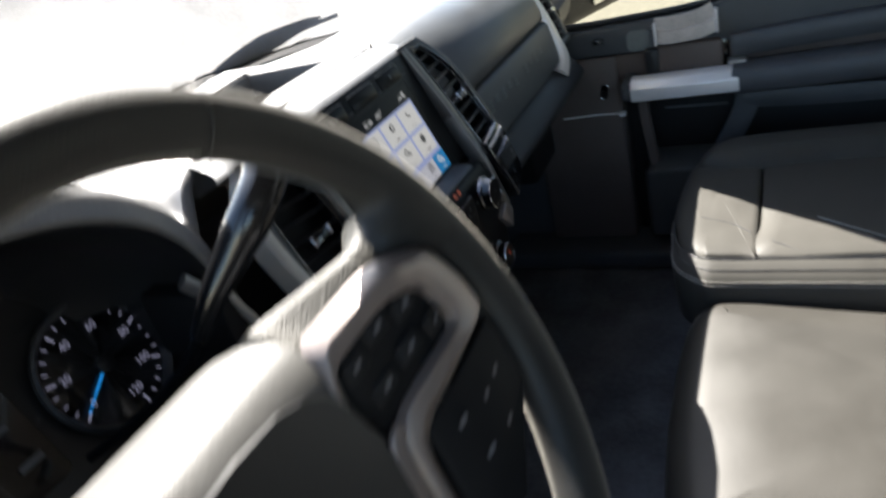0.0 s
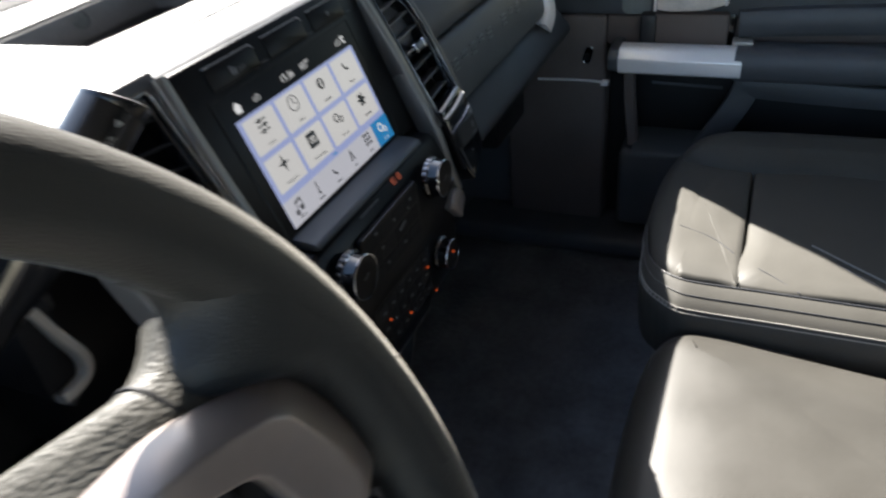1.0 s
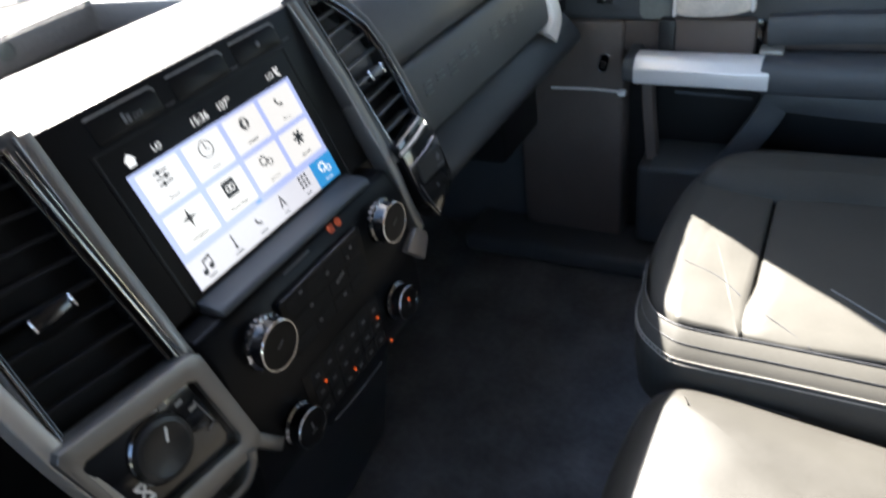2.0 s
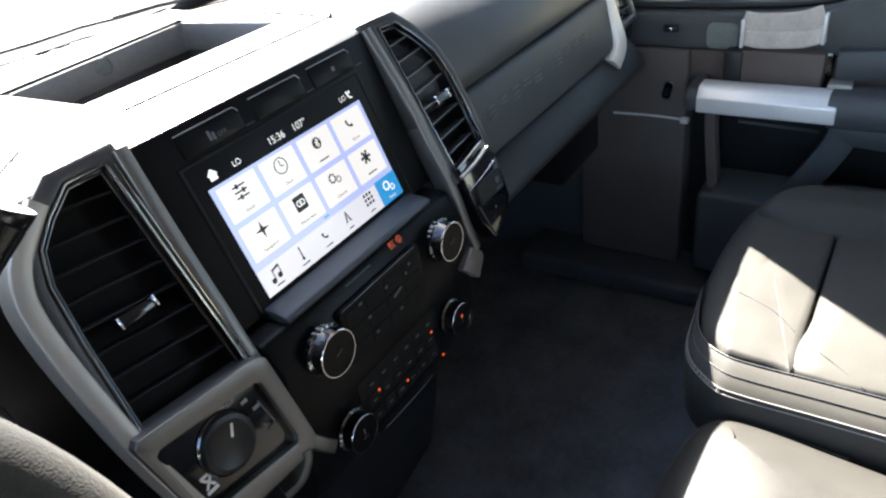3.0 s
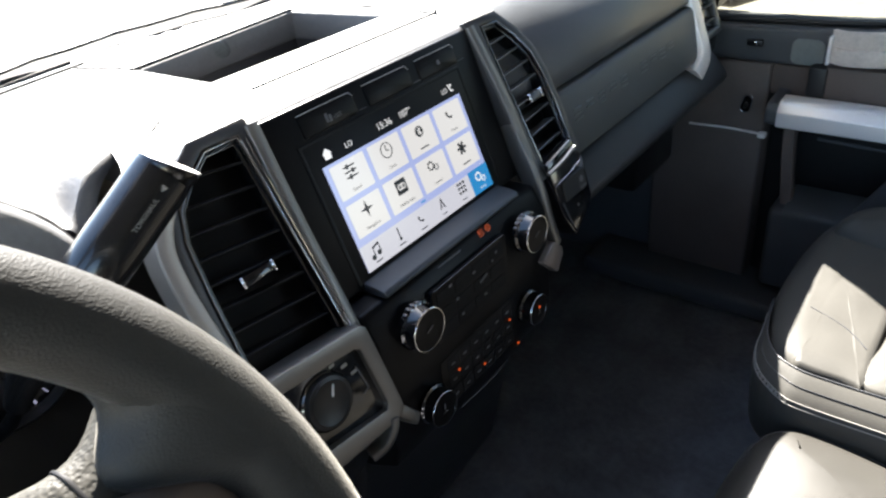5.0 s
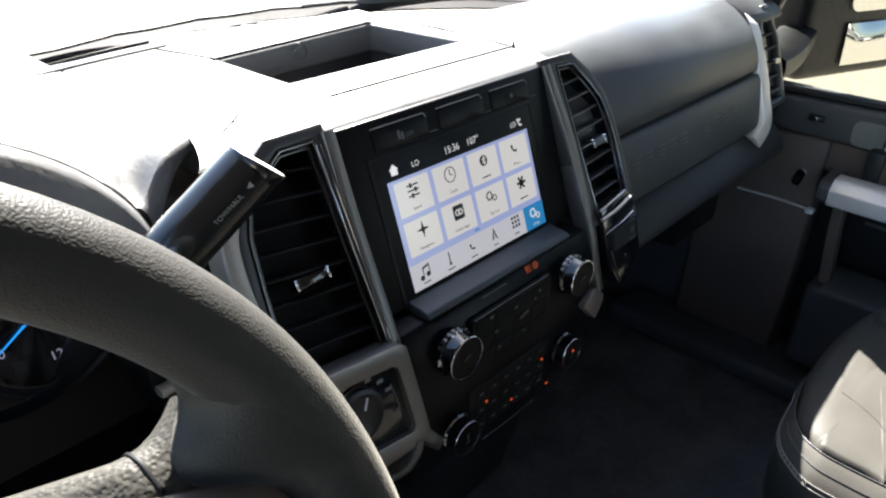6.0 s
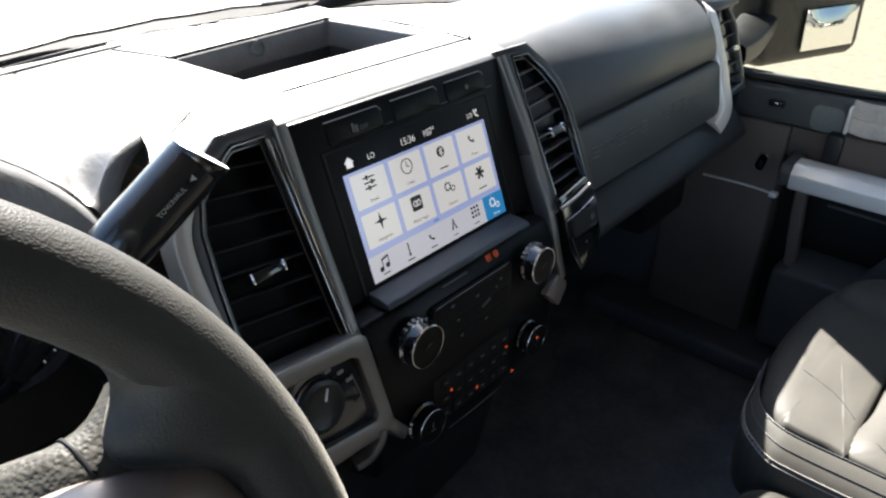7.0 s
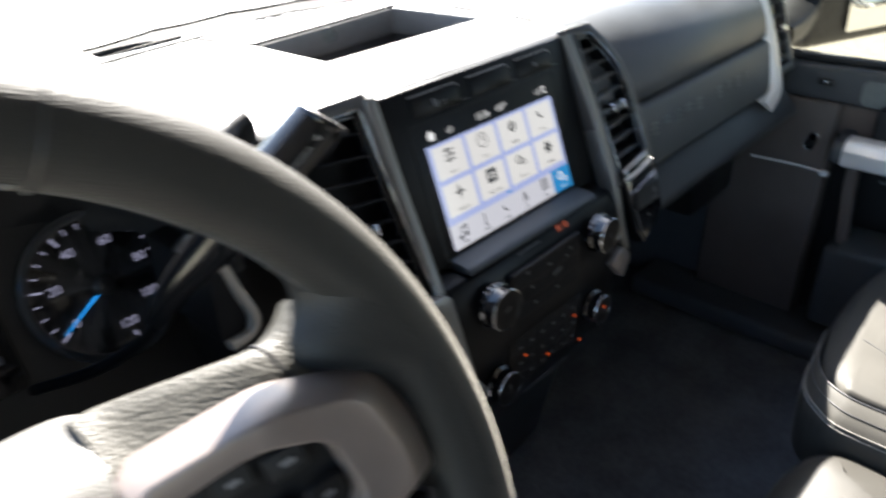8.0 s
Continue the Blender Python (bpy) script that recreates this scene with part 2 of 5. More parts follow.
def sweep(pts, half_u, half_v, up=(0, 0, 1), n=16, power=2.0, sub=8, closed=False, scale=None):
    """A superellipse section swept along a smooth path. half_u lies across, half_v along up."""
    path = [Vector(p) for p in pts] if sub == 0 else smooth_path(pts, sub)
    bm, rings = bmesh.new(), []
    count = len(path)
    for i, c in enumerate(path):
        if closed:
            t = path[(i + 1) % count] - path[i - 1]
        else:
            t = path[min(i + 1, count - 1)] - path[max(i - 1, 0)]
        t.normalize()
        u = t.cross(Vector(up)).normalized()
        v = u.cross(t).normalized()
        s = scale(i / max(1, count - 1)) if scale else 1.0
        su, sv = s if isinstance(s, tuple) else (s, s)
        ring = []
        for k in range(n):
            a = 2 * math.pi * k / n
            ca, sa = math.cos(a), math.sin(a)
            x = math.copysign(abs(ca) ** (2 / power), ca) * half_u * su
            y = math.copysign(abs(sa) ** (2 / power), sa) * half_v * sv
            ring.append(bm.verts.new(c + u * x + v * y))
        rings.append(ring)
    pairs = list(zip(rings, rings[1:])) + ([(rings[-1], rings[0])] if closed else [])
    for a, b in pairs:
        for k in range(n):
            bm.faces.new((a[k], a[(k + 1) % n], b[(k + 1) % n], b[k]))
    if not closed:
        bm.faces.new(rings[0][::-1])
        bm.faces.new(rings[-1])
    bmesh.ops.recalc_face_normals(bm, faces=bm.faces)
    return bm


def surface(fn, nu, nv):
    """A sheet fn(i / nu, j / nv)."""
    bm = bmesh.new()
    g = [[bm.verts.new(fn(i / nu, j / nv)) for j in range(nv + 1)] for i in range(nu + 1)]
    for i in range(nu):
        for j in range(nv):
            bm.faces.new((g[i][j], g[i + 1][j], g[i + 1][j + 1], g[i][j + 1]))
    return bm


def joined(*bms):
    out = bmesh.new()
    for b in bms:
        me = bpy.data.meshes.new("tmp")
        b.to_mesh(me)
        b.free()
        out.from_mesh(me)
        bpy.data.meshes.remove(me)
    return out


def basis(origin, u, w):
    """A frame with u across and w out of the face."""
    u, w = Vector(u).normalized(), Vector(w).normalized()
    v = w.cross(u)
    return Matrix(((u.x, v.x, w.x, origin[0]), (u.y, v.y, w.y, origin[1]), (u.z, v.z, w.z, origin[2]), (0, 0, 0, 1)))


def lettering(text, height, m, mat, parent, name="lettering", align="LEFT", depth=0.0):
    cu = bpy.data.curves.new("text", "FONT")
    cu.body, cu.size, cu.align_x, cu.extrude, cu.resolution_u = text, height * 1.38, align, depth, 3
    ob = new("text", cu)
    me = bpy.data.meshes.new_from_object(ob.evaluated_get(bpy.context.evaluated_depsgraph_get()))
    bpy.data.objects.remove(ob)
    bpy.data.curves.remove(cu)
    bm = bmesh.new()
    bm.from_mesh(me)
    bpy.data.meshes.remove(me)
    bm.transform(m)
    return part(name, bm, mat, parent, smooth=0)


def flat(polys, m, thick=0.0003):
    """Thin plates in the plane of m, all in one mesh."""
    return joined(*[prism(p, thick, m) for p in polys])


def rect(u0, v0, u1, v1):
    return [(u0, v0), (u1, v0), (u1, v1), (u0, v1)]


def circle(u, v, r, n=20):
    return [(u + r * math.cos(2 * math.pi * k / n), v + r * math.sin(2 * math.pi * k / n)) for k in range(n)]


def arc_strips(u, v, r0, r1, a0=0, a1=360, n=18):
    out = []
    for k in range(n):
        a, b = radians(a0 + (a1 - a0) * k / n), radians(a0 + (a1 - a0) * (k + 1) / n)
        out.append([(u + r0 * math.cos(a), v + r0 * math.sin(a)), (u + r1 * math.cos(a), v + r1 * math.sin(a)), (u + r1 * math.cos(b), v + r1 * math.sin(b)), (u + r0 * math.cos(b), v + r0 * math.sin(b))])
    return out


def line(u0, v0, u1, v1, w):
    d = Vector((u1 - u0, v1 - v0)).normalized() * w / 2
    return [(u0 - d.y, v0 + d.x), (u0 + d.y, v0 - d.x), (u1 + d.y, v1 - d.x), (u1 - d.y, v1 + d.x)]


def rounded(u0, v0, u1, v1, r, n=4):
    out = []
    for cu, cv, a in ((u1 - r, v1 - r, 0), (u0 + r, v1 - r, 90), (u0 + r, v0 + r, 180), (u1 - r, v0 + r, 270)):
        for k in range(n + 1):
            t = radians(a + 90 * k / n)
            out.append((cu + r * math.cos(t), cv + r * math.sin(t)))
    return out


# ---- setting: ground, cab shell ----
structure("ground", surface(lambda a, b: ((a - 0.5) * 1600, (b - 0.5) * 1600, 0), 2, 2), SAND, "pale dusty sunlit open lot reaching the horizon", "ground", 0)
structure("floor", box(-0.85, 0.85, -1.75, 0.55, 0.74, 0.80, 0.01), CARPET, "dark carpeted cab floor in deep shade", "floor")
structure("wall_front", along_x([(0.44, 0.74), (0.55, 0.74), (0.55, 1.20), (0.44, 1.20), (0.30, 1.0)], -0.80, 0.80), BLACK, "dark firewall behind the dashboard", "wall")
structure("ceiling", prism([(-0.76, -1.80), (0.76, -1.80), (0.76, -0.25), (0.58, -0.055), (-0.58, -0.055), (-0.76, -0.25)], 0.09, Matrix.Translation((0, 0, 1.95))), HEADLINER, "pale grey cloth headliner of the cab", "ceiling")
structure("wall_rear", box(-0.86, 0.86, -1.84, -1.76, 0.74, 1.98), DOOR, "plain dark rear cab wall", "wall")
structure("wall_left", joined(box(-0.90, -0.82, -1.76, 0.55, 0.70, 1.31), box(-0.84, -0.762, -1.76, -0.25, 1.86, 1.95), box(-0.88, -0.78, -0.92, -0.78, 1.31, 1.86)), DOOR, "plain driver side of the cab with open window space", "wall")
structure("wall_right", joined(box(0.82, 0.90, -1.76, -0.86, 0.70, 1.30), box(0.762, 0.84, -1.76, -0.25, 1.86, 1.95), box(0.77, 0.88, -0.98, -0.84, 1.31, 1.86), box(0.80, 0.90, 0.10, 0.55, 0.70, 1.31)), DOOR, "plain passenger side of the cab behind the door", "wall")
for side, name in ((1, "pillar_right"), (-1, "pillar_left")):
    structure(name, sweep([(side * 0.875, 0.29, 1.22), (side * 0.835, 0.155, 1.33), (side * 0.755, 0.035, 1.63), (side * 0.675, -0.065, 1.86), (side * 0.64, -0.10, 1.93)], 0.032, 0.030, (side, 0, 0), 14, 3.0), DOOR, "dark trimmed windscreen pillar", "pillar")


def windscreen(a, b):
    x = (a - 0.5) * 2
    w = 0.80 + (0.62 - 0.80) * b
    y0, z0 = 0.425 - 0.30 * x * x, 1.445 - 0.06 * x * x
    y1, z1 = -0.02 - 0.05 * x * x, 1.92 - 0.02 * x * x
    return (x * w, y0 + (y1 - y0) * b, z0 + (z1 - z0) * b)


w1 = structure("window_1", surface(windscreen, 16, 8), GLASS, "clear curved windscreen full of glare", "windscreen")
w1.visible_shadow = False
structure("trim", surface(lambda a, b: Vector(windscreen(a, 0)) + Vector((0, -0.013 + 0.010 * b, 0.0045 - 0.002 * b)), 32, 2), RUBBER, "black cowl strip below the windscreen", "trim")

structure("cowl", surface(lambda a, b: Vector(windscreen(a, 0)) + Vector((0, 0.012 + 0.16 * b, -0.012 - 0.05 * b)), 16, 3), COWL, "grey plastic cowl panel below the windscreen", "cowl")

structure("window_2", surface(lambda a, b: (-0.832 + 0.06 * b, 0.15 - 1.9 * a - 0.22 * b * (1 - a), 1.305 + 0.565 * b), 6, 4), GLASS, "clear driver side window", "window")

# ---- outside: bonnet, wipers, far vehicles ----
hood = thing("truck_bonnet", (0, 1.2, 1.25), "white painted truck bonnet gleaming in the sun", "bonnet")


def bonnet(a, b):
    x = (a - 0.5) * 2
    bulge = 0.03 * math.exp(-((abs(x) - 0.45) / 0.2) ** 2)
    return (x * 0.86, 0.58 - 0.28 * x * x * (1 - b) + 1.25 * b, 1.355 - 0.06 * x * x - 0.10 * b * b + bulge)


part("panel", surface(bonnet, 24, 12), BODY, hood)
part("scoop_vent", prism(rounded(-0.13, -0.02, 0.13, 0.02, 0.01), 0.006, basis((-0.40, 0.80, 1.392), (1, 0, 0), (0, 0.05, 1))), RUBBER, hood, "black bonnet vent")


def wiper(a0, a1, b0, b1, tall, hub):
    """A parked wiper; a0 to a1 is its stretch of the glass base, b0 to b1 its rise up the glass, hub the end it turns on."""
    pts = [Vector(windscreen(a0 + (a1 - a0) * k / 12, b0 + (b1 - b0) * k / 12)) + Vector((0, 0.012, 0.004)) for k in range(13)]
    t = thing("windscreen_wiper", pts[6], "black windscreen wiper lying along the glass base", "wiper", "wipers")
    # arm in grey instead of black: the glare over it is put into its colour
    part("arm", sweep(pts, 0.005, tall, (0, -0.7, 0.7), 10, 2.5, 0, scale=lambda q: (1.0, 0.12 + 0.88 * math.sin(math.pi * q) ** 0.8)), COWL, t, "broad tapered arm, greyed for windscreen glare")
    part("blade", sweep([p + Vector((0, -0.004, -0.010)) + (pts[-1] - pts[0]) * 0.12 * (k / 6 - 1) for k, p in enumerate(pts)], 0.003, 0.0032, n=8, sub=0), RUBBER, t)
    pivot = Vector(windscreen(hub, 0)) + Vector((0, 0.03, 0.004))
    part("link", sweep([pivot, pivot.lerp(pts[-1] if hub > a1 else pts[0], 0.5) + Vector((0, 0.004, 0.004)), pts[-1] if hub > a1 else pts[0]], 0.005, 0.0045, n=8), RUBBER, t)
    part("pivot_cap", lathe([(0.012, -0.01), (0.012, 0.006), (0.008, 0.012), (0.001, 0.014)], Matrix.Translation(pivot), 16), RUBBER, t)
    return t


wiper(0.350, 0.455, 0.006, 0.008, 0.013, 0.56)
wiper(0.640, 0.790, 0.018, 0.070, 0.012, 0.545)
for k in (0, 1, 3, 5, 6, 7, 8):
    part("vent_slot", box(-0.017, 0.017, -0.016, 0.016, -0.004, 0.003, 0.003, 1, Matrix.Translation((0.47 + 0.047 * k, 1.165 + 0.005 * k, 1.343 - 0.060 * ((0.47 + 0.047 * k) / 0.86) ** 2))), RUBBER, hood, "dark vent slot")


def far_vehicle(x, y, turn, paint, label):
    """A pickup of the lot, some way off."""
    t = thing("parked_pickup", (x, y, 0), label, "pickup truck", "vehicles on the lot")
    m = Matrix.Translation((x, y, 0)) @ Matrix.Rotation(radians(turn), 4, "Z")
    prof = [(-2.8, 0.55), (2.8, 0.55), (2.85, 1.0), (2.7, 1.18), (1.4, 1.25), (0.75, 1.85), (-0.7, 1.88), (-0.95, 1.25), (-2.75, 1.25)]
    frame_m = m @ Matrix(((1, 0, 0, 0), (0, 0, -1, -0.95), (0, 1, 0, 0), (0, 0, 0, 1)))
    part("body", prism(prof, 1.9, frame_m, 0.06, 2), paint, t)
    for side in (-1, 1):
        wm = m @ Matrix(((1, 0, 0, 0), (0, 0, -side, side * 0.957), (0, 1, 0, 0), (0, 0, 0, 1)))
        part("side_window", prism([(1.15, 1.3), (0.68, 1.78), (0.08, 1.8), (0.08, 1.3)], 0.01, wm), GLOSS, t)
        part("side_window", prism([(0.0, 1.3), (0.0, 1.8), (-0.62, 1.8), (-0.8, 1.3)], 0.01, wm), GLOSS, t)
        for wx in (-1.75, 1.8):
            hub = m @ Matrix.Translation((wx, side * 0.9, 0.40)) @ Matrix.Rotation(radians(90), 4, "X")
            tyre = part("wheel", lathe([(0.2, -0.12), (0.38, -0.12), (0.40, -0.06), (0.40, 0.06), (0.38, 0.12), (0.2, 0.12)], hub, 20), RUBBER, t)
            part("rim", lathe([(0.05, -0.13), (0.21, -0.135), (0.21, 0.135), (0.05, 0.13)], hub, 16), BRIGHT, tyre)
    part("windscreen", prism([(-0.8, 0.0), (0.8, 0.0), (0.68, 0.66), (-0.68, 0.66)], 0.01, m @ basis((1.42, 0, 1.27), (0, 1, 0), (0.68, 0, 0.73))), GLOSS, t)
    part("bumper", box(2.78, 2.95, -0.92, 0.92, 0.5, 0.8, 0.04, 2, m), CHROME, t)
    return t


PAINTS = [material("lot_paint_%d" % i, c, 0.3, coat=0.5, vary=0.05) for i, c in enumerate(((0.78, 0.78, 0.78), (0.10, 0.105, 0.115), (0.78, 0.76, 0.70)))]
far_vehicle(9.8, 6.9, 125, PAINTS[0], "white pickup parked across the sunny lot")
far_vehicle(12.6, 4.2, 125, PAINTS[2], "cream pickup parked across the sunny lot")
far_vehicle(7.0, 9.2, 125, PAINTS[1], "slate grey pickup parked across the sunny lot")
far_vehicle(4.4, 11.8, 125, PAINTS[2], "cream pickup parked ahead on the sunny lot")
far_vehicle(12.0, -16.0, 70, PAINTS[1], "slate grey pickup parked behind on the lot")
far_vehicle(8.0, -18.0, 75, PAINTS[2], "cream pickup parked behind on the lot")

# ---- dashboard ----
dash = thing("dashboard", (0, 0.2, 1.1), "dark grey truck dashboard with a sunlit top", "dashboard")
TOP = Matrix.Translation((0, 0, 1.472))
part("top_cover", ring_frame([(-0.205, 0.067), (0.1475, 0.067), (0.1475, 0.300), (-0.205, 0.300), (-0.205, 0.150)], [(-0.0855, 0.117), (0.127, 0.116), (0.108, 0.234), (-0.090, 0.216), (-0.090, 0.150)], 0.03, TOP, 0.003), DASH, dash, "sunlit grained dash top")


def front_roll(a, b):
    """The strip in front of the seam, rolling down to the display and the vents."""
    x = -0.228 + 0.3755 * a
    y0 = 0.0185 + 0.002 * math.sin(math.pi * a)
    ang = radians(78) * b
    return (x + 0.022 * (1 - a) ** 6 * (1 - b), 0.0665 - (0.0665 - y0) * (math.sin(ang) / 0.978), 1.4721 - 0.0085 * (1 - math.cos(ang)) ** 1.4)


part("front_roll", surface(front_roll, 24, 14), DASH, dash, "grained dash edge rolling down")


def hood_flare(a, b):
    """The shoulder between the dial hood and the dash top; its front edge drops into the gap beside the lever."""
    front = 0.030 + 0.006 * b / 0.30 if b < 0.30 else 0.036 + 0.032 * (b - 0.30) / 0.70
    y = front + (0.386 - front) * a * a
    sink = (b / 0.30) ** 1.5 if b < 0.30 else math.exp(-((b - 0.30) / 0.28) ** 2)
    return (-0.287 + 0.0815 * b, y, 1.477 - 0.0052 * b - 0.027 * sink * math.exp(-((y - front) / 0.030) ** 2))


part("hood_flare", surface(hood_flare, 40, 20), DASH, dash, "", 60)


def hood_fold(a, b):
    """The grained face that drops from the shoulder's front edge into the gap beside the lever."""
    x, y, z = hood_flare(0.0, 0.30 + 0.70 * a)
    return (x + 0.006 * math.sin(1.5 * b) * (1 - 0.6 * a), y - 0.005 * math.sin(1.5 * b), z + 0.0002 - 0.016 * b ** 1.8 * (1 - 0.6 * a))


part("hood_fold", surface(hood_fold, 20, 10), DASH, dash, "", 60)


def rear_edge(a, b):
    """The dash falling gently to the base of the windscreen."""
    p = Vector(windscreen(a, 0))
    y0 = min(0.298, p.y - 0.03)
    x = min(p.x, 0.148)
    if x < p.x:
        p = Vector(windscreen(0.5 + x / 1.6, 0))
    return (p.x, y0 + (p.y - 0.006 - y0) * b, 1.4715 + (p.z - 0.001 - 1.4715) * b - 0.03 * max(0.0, 0.298 - p.y + 0.03) * (1 - b))


part("rear_edge", surface(lambda a, b: rear_edge(a * 0.5925, b), 32, 6), DASH, dash, "", 60)
part("tray", joined(prism([(-0.10, 0.10), (0.14, 0.10), (0.13, 0.25), (-0.10, 0.23)], 0.004, Matrix.Translation((0, 0, 1.425))), prism([(-0.094, 0.2175), (0.112, 0.236), (0.112, 0.245), (-0.094, 0.2265)], 0.055, Matrix.Translation((0, 0, 1.4745)), 0.002), prism([(0.128, 0.114), (0.134, 0.114), (0.116, 0.236), (0.1095, 0.236)], 0.046, Matrix.Translation((0, 0, 1.4717))), prism([(-0.094, 0.116), (-0.0862, 0.116), (-0.0908, 0.217), (-0.098, 0.217)], 0.046, Matrix.Translation((0, 0, 1.4717))), prism([(-0.088, 0.108), (0.13, 0.107), (0.13, 0.1155), (-0.088, 0.1165)], 0.046, Matrix.Translation((0, 0, 1.4715)))), TRAY, dash, "dark open storage tray")
part("light_sensor", lathe([(0.0085, 0), (0.0085, 0.003), (0.006, 0.006), (0.001, 0.007)], basis((0.004, 0.224, 1.462), (1, 0, 0), (0, -0.95, 0.3)), 20), GLASS, dash, "small glassy sensor dome")
part("seam", prism([(-0.085, 0.0660), (0.144, 0.0652), (0.144, 0.0680), (-0.085, 0.0668)], 0.002, Matrix.Translation((0, 0, 1.4736))), KEY, dash)
part("seam", sweep([(0.108, 0.239, 1.4722), (0.140, 0.200, 1.4722), (0.150, 0.130, 1.4722), (0.146, 0.066, 1.4722)], 0.0012, 0.0012, (0, 0, 1), 6, 2.0, 5), KEY, dash)
part("seam", sweep([(-0.090, 0.218, 1.4722), (-0.098, 0.245, 1.4722), (-0.112, 0.285, 1.4722)], 0.0014, 0.0012, (0, 0, 1), 6, 2.0, 5), KEY, dash)
part("seam", sweep([(-0.160, 0.0785, 1.4722), (-0.198, 0.046, 1.4712), (-0.224, 0.022, 1.4655)], 0.0014, 0.0012, (0, 0, 1), 6, 2.0, 5), KEY, dash)
part("defroster_slot", sweep([(-0.290, 0.258, 1.4728), (-0.230, 0.272, 1.4728), (-0.165, 0.284, 1.4728), (-0.100, 0.292, 1.4728)], 0.0022, 0.0010, (0, 0, 1), 8, 3.0, 5), KEY, dash, "narrow dark slot at the dash rear")
part("antenna_nub", lathe([(0.0022, 0), (0.0016, 0.003), (0.0006, 0.008)], Matrix.Translation((0.1445, 0.064, 1.472)), 10), BLACK, dash)
part("top_left", surface(lambda a, b: (-0.80 + 0.52 * a, 0.185 + (0.24 - 0.30 * (1 - 0.631 * a) ** 2) * b, 1.474 - 0.025 * b), 16, 6), DASH, dash)
PAD_ROLL = [(0.22, 1.463), (0.16, 1.467)] + [(0.105 - 0.113 * math.sin(radians(a)) ** 1.08, 1.375 + 0.093 * math.cos(radians(a)) ** 1.05) for a in range(0, 90, 9)] + [(-0.0085, 1.375), (-0.007, 1.370), (0.06, 1.367), (0.22, 1.33)]
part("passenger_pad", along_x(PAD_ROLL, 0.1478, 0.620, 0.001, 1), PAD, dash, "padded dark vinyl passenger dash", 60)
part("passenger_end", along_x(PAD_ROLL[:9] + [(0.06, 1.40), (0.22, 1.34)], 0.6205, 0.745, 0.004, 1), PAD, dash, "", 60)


def passenger_top(a, b):
    x = 0.1475 + 0.62 * a
    p = Vector(windscreen(0.5 + x / 1.6, 0))
    y0 = min(0.17, p.y - 0.02)
    return (x, y0 + (p.y - 0.006 - y0) * b, 1.4668 - 0.02 * a * a + (p.z - 0.001 - 1.4668 + 0.02 * a * a) * b)


part("passenger_top", surface(passenger_top, 20, 6), DASH, dash, "", 60)
part("passenger_side", box(0.62, 0.80, 0.06, 0.30, 1.05, 1.43, 0.01), BLACK, dash)
part("underside", along_x([(0.05, 1.19), (0.30, 1.02), (0.42, 1.02), (0.42, 1.3)], -0.8, 0.8), BLACK, dash)
lid = part("glove_box_lid", along_x([(-0.0125, 1.367), (-0.0165, 1.361), (-0.030, 1.298), (-0.028, 1.291), (0.03, 1.288), (0.03, 1.367)], 0.2125, 0.622, 0.003, 2), GLOVE, dash, "smooth grey glove box lid")
LID = basis((0.0, -0.0222, 1.3365), (1, 0, 0), (0, -0.978, 0.209))
for k in range(10):
    if k != 5:
        u = 0.262 + 0.0288 * k
        for v in (-0.0058, 0.0, 0.0058)[k % 2:]:
            part("raised_letter_bar", box(u + 0.002, u + 0.019, v - 0.0009, v + 0.0009, -0.001, 0.0011, 0.0005, 1, LID), LETTER, lid)
part("knee_bolster", along_x([(-0.018, 1.286), (-0.030, 1.275), (-0.046, 1.256), (-0.050, 1.246), (-0.042, 1.234), (0.04, 1.21), (0.12, 1.12), (0.12, 1.286)], 0.205, 0.70, 0.005, 2), BOLSTER, dash, "grey knee bolster below the glove box")
part("lower_panel", along_x([(-0.045, 1.235), (-0.03, 1.16), (0.06, 0.98), (0.20, 0.95), (0.20, 1.235)], -0.80, -0.118, 0.006), BLACK, dash)
part("driver_fascia", box(-0.80, -0.69, 0.0, 0.3, 1.23, 1.47, 0.02), BLACK, dash)
part("center_fascia", box(-0.257, -0.135, 0.060, 0.24, 1.23, 1.425, 0.006), BLACK, dash)

part("ignition_housing", box(-0.292, -0.266, 0.002, 0.09, 1.337, 1.398, 0.006, 2), KEY, dash)
part("ignition_trim", sweep([(-0.280, 0.006, 1.398), (-0.273, 0.003, 1.374), (-0.266, -0.001, 1.352), (-0.271, 0.000, 1.340), (-0.288, 0.000, 1.338)], 0.0038, 0.0060, (0, -1, 0.2), 12, 3.0, 6), SATIN, dash, "curved satin trim beside the column")
# right-hand end: silver fin and side vent
FIN = [(0.642, 0.036, 1.442), (0.637, 0.019, 1.428), (0.634, 0.006, 1.400), (0.634, -0.004, 1.372), (0.632, -0.018, 1.331), (0.627, -0.030, 1.299), (0.606, -0.029, 1.275)]
part("fin_trim", sweep(FIN, 0.0135, 0.010, (0, -1, 0.3), 16, 8.0, 6, scale=lambda q: (min(1.0, 0.5 + 3.0 * q), min(1.0, 0.10 + 1.5 * q))), BRIGHT, dash, "bright satin silver fin")
side = part("side_vent", along_x([(0.04, 1.448), (-0.012, 1.30), (-0.01, 1.27), (0.08, 1.27), (0.10, 1.45)], 0.656, 0.745, 0.004), GLOSS, dash, "gloss black side air vent")
SV = basis((0.0, -0.012, 1.30), (1, 0, 0), (0, -0.943, 0.333))
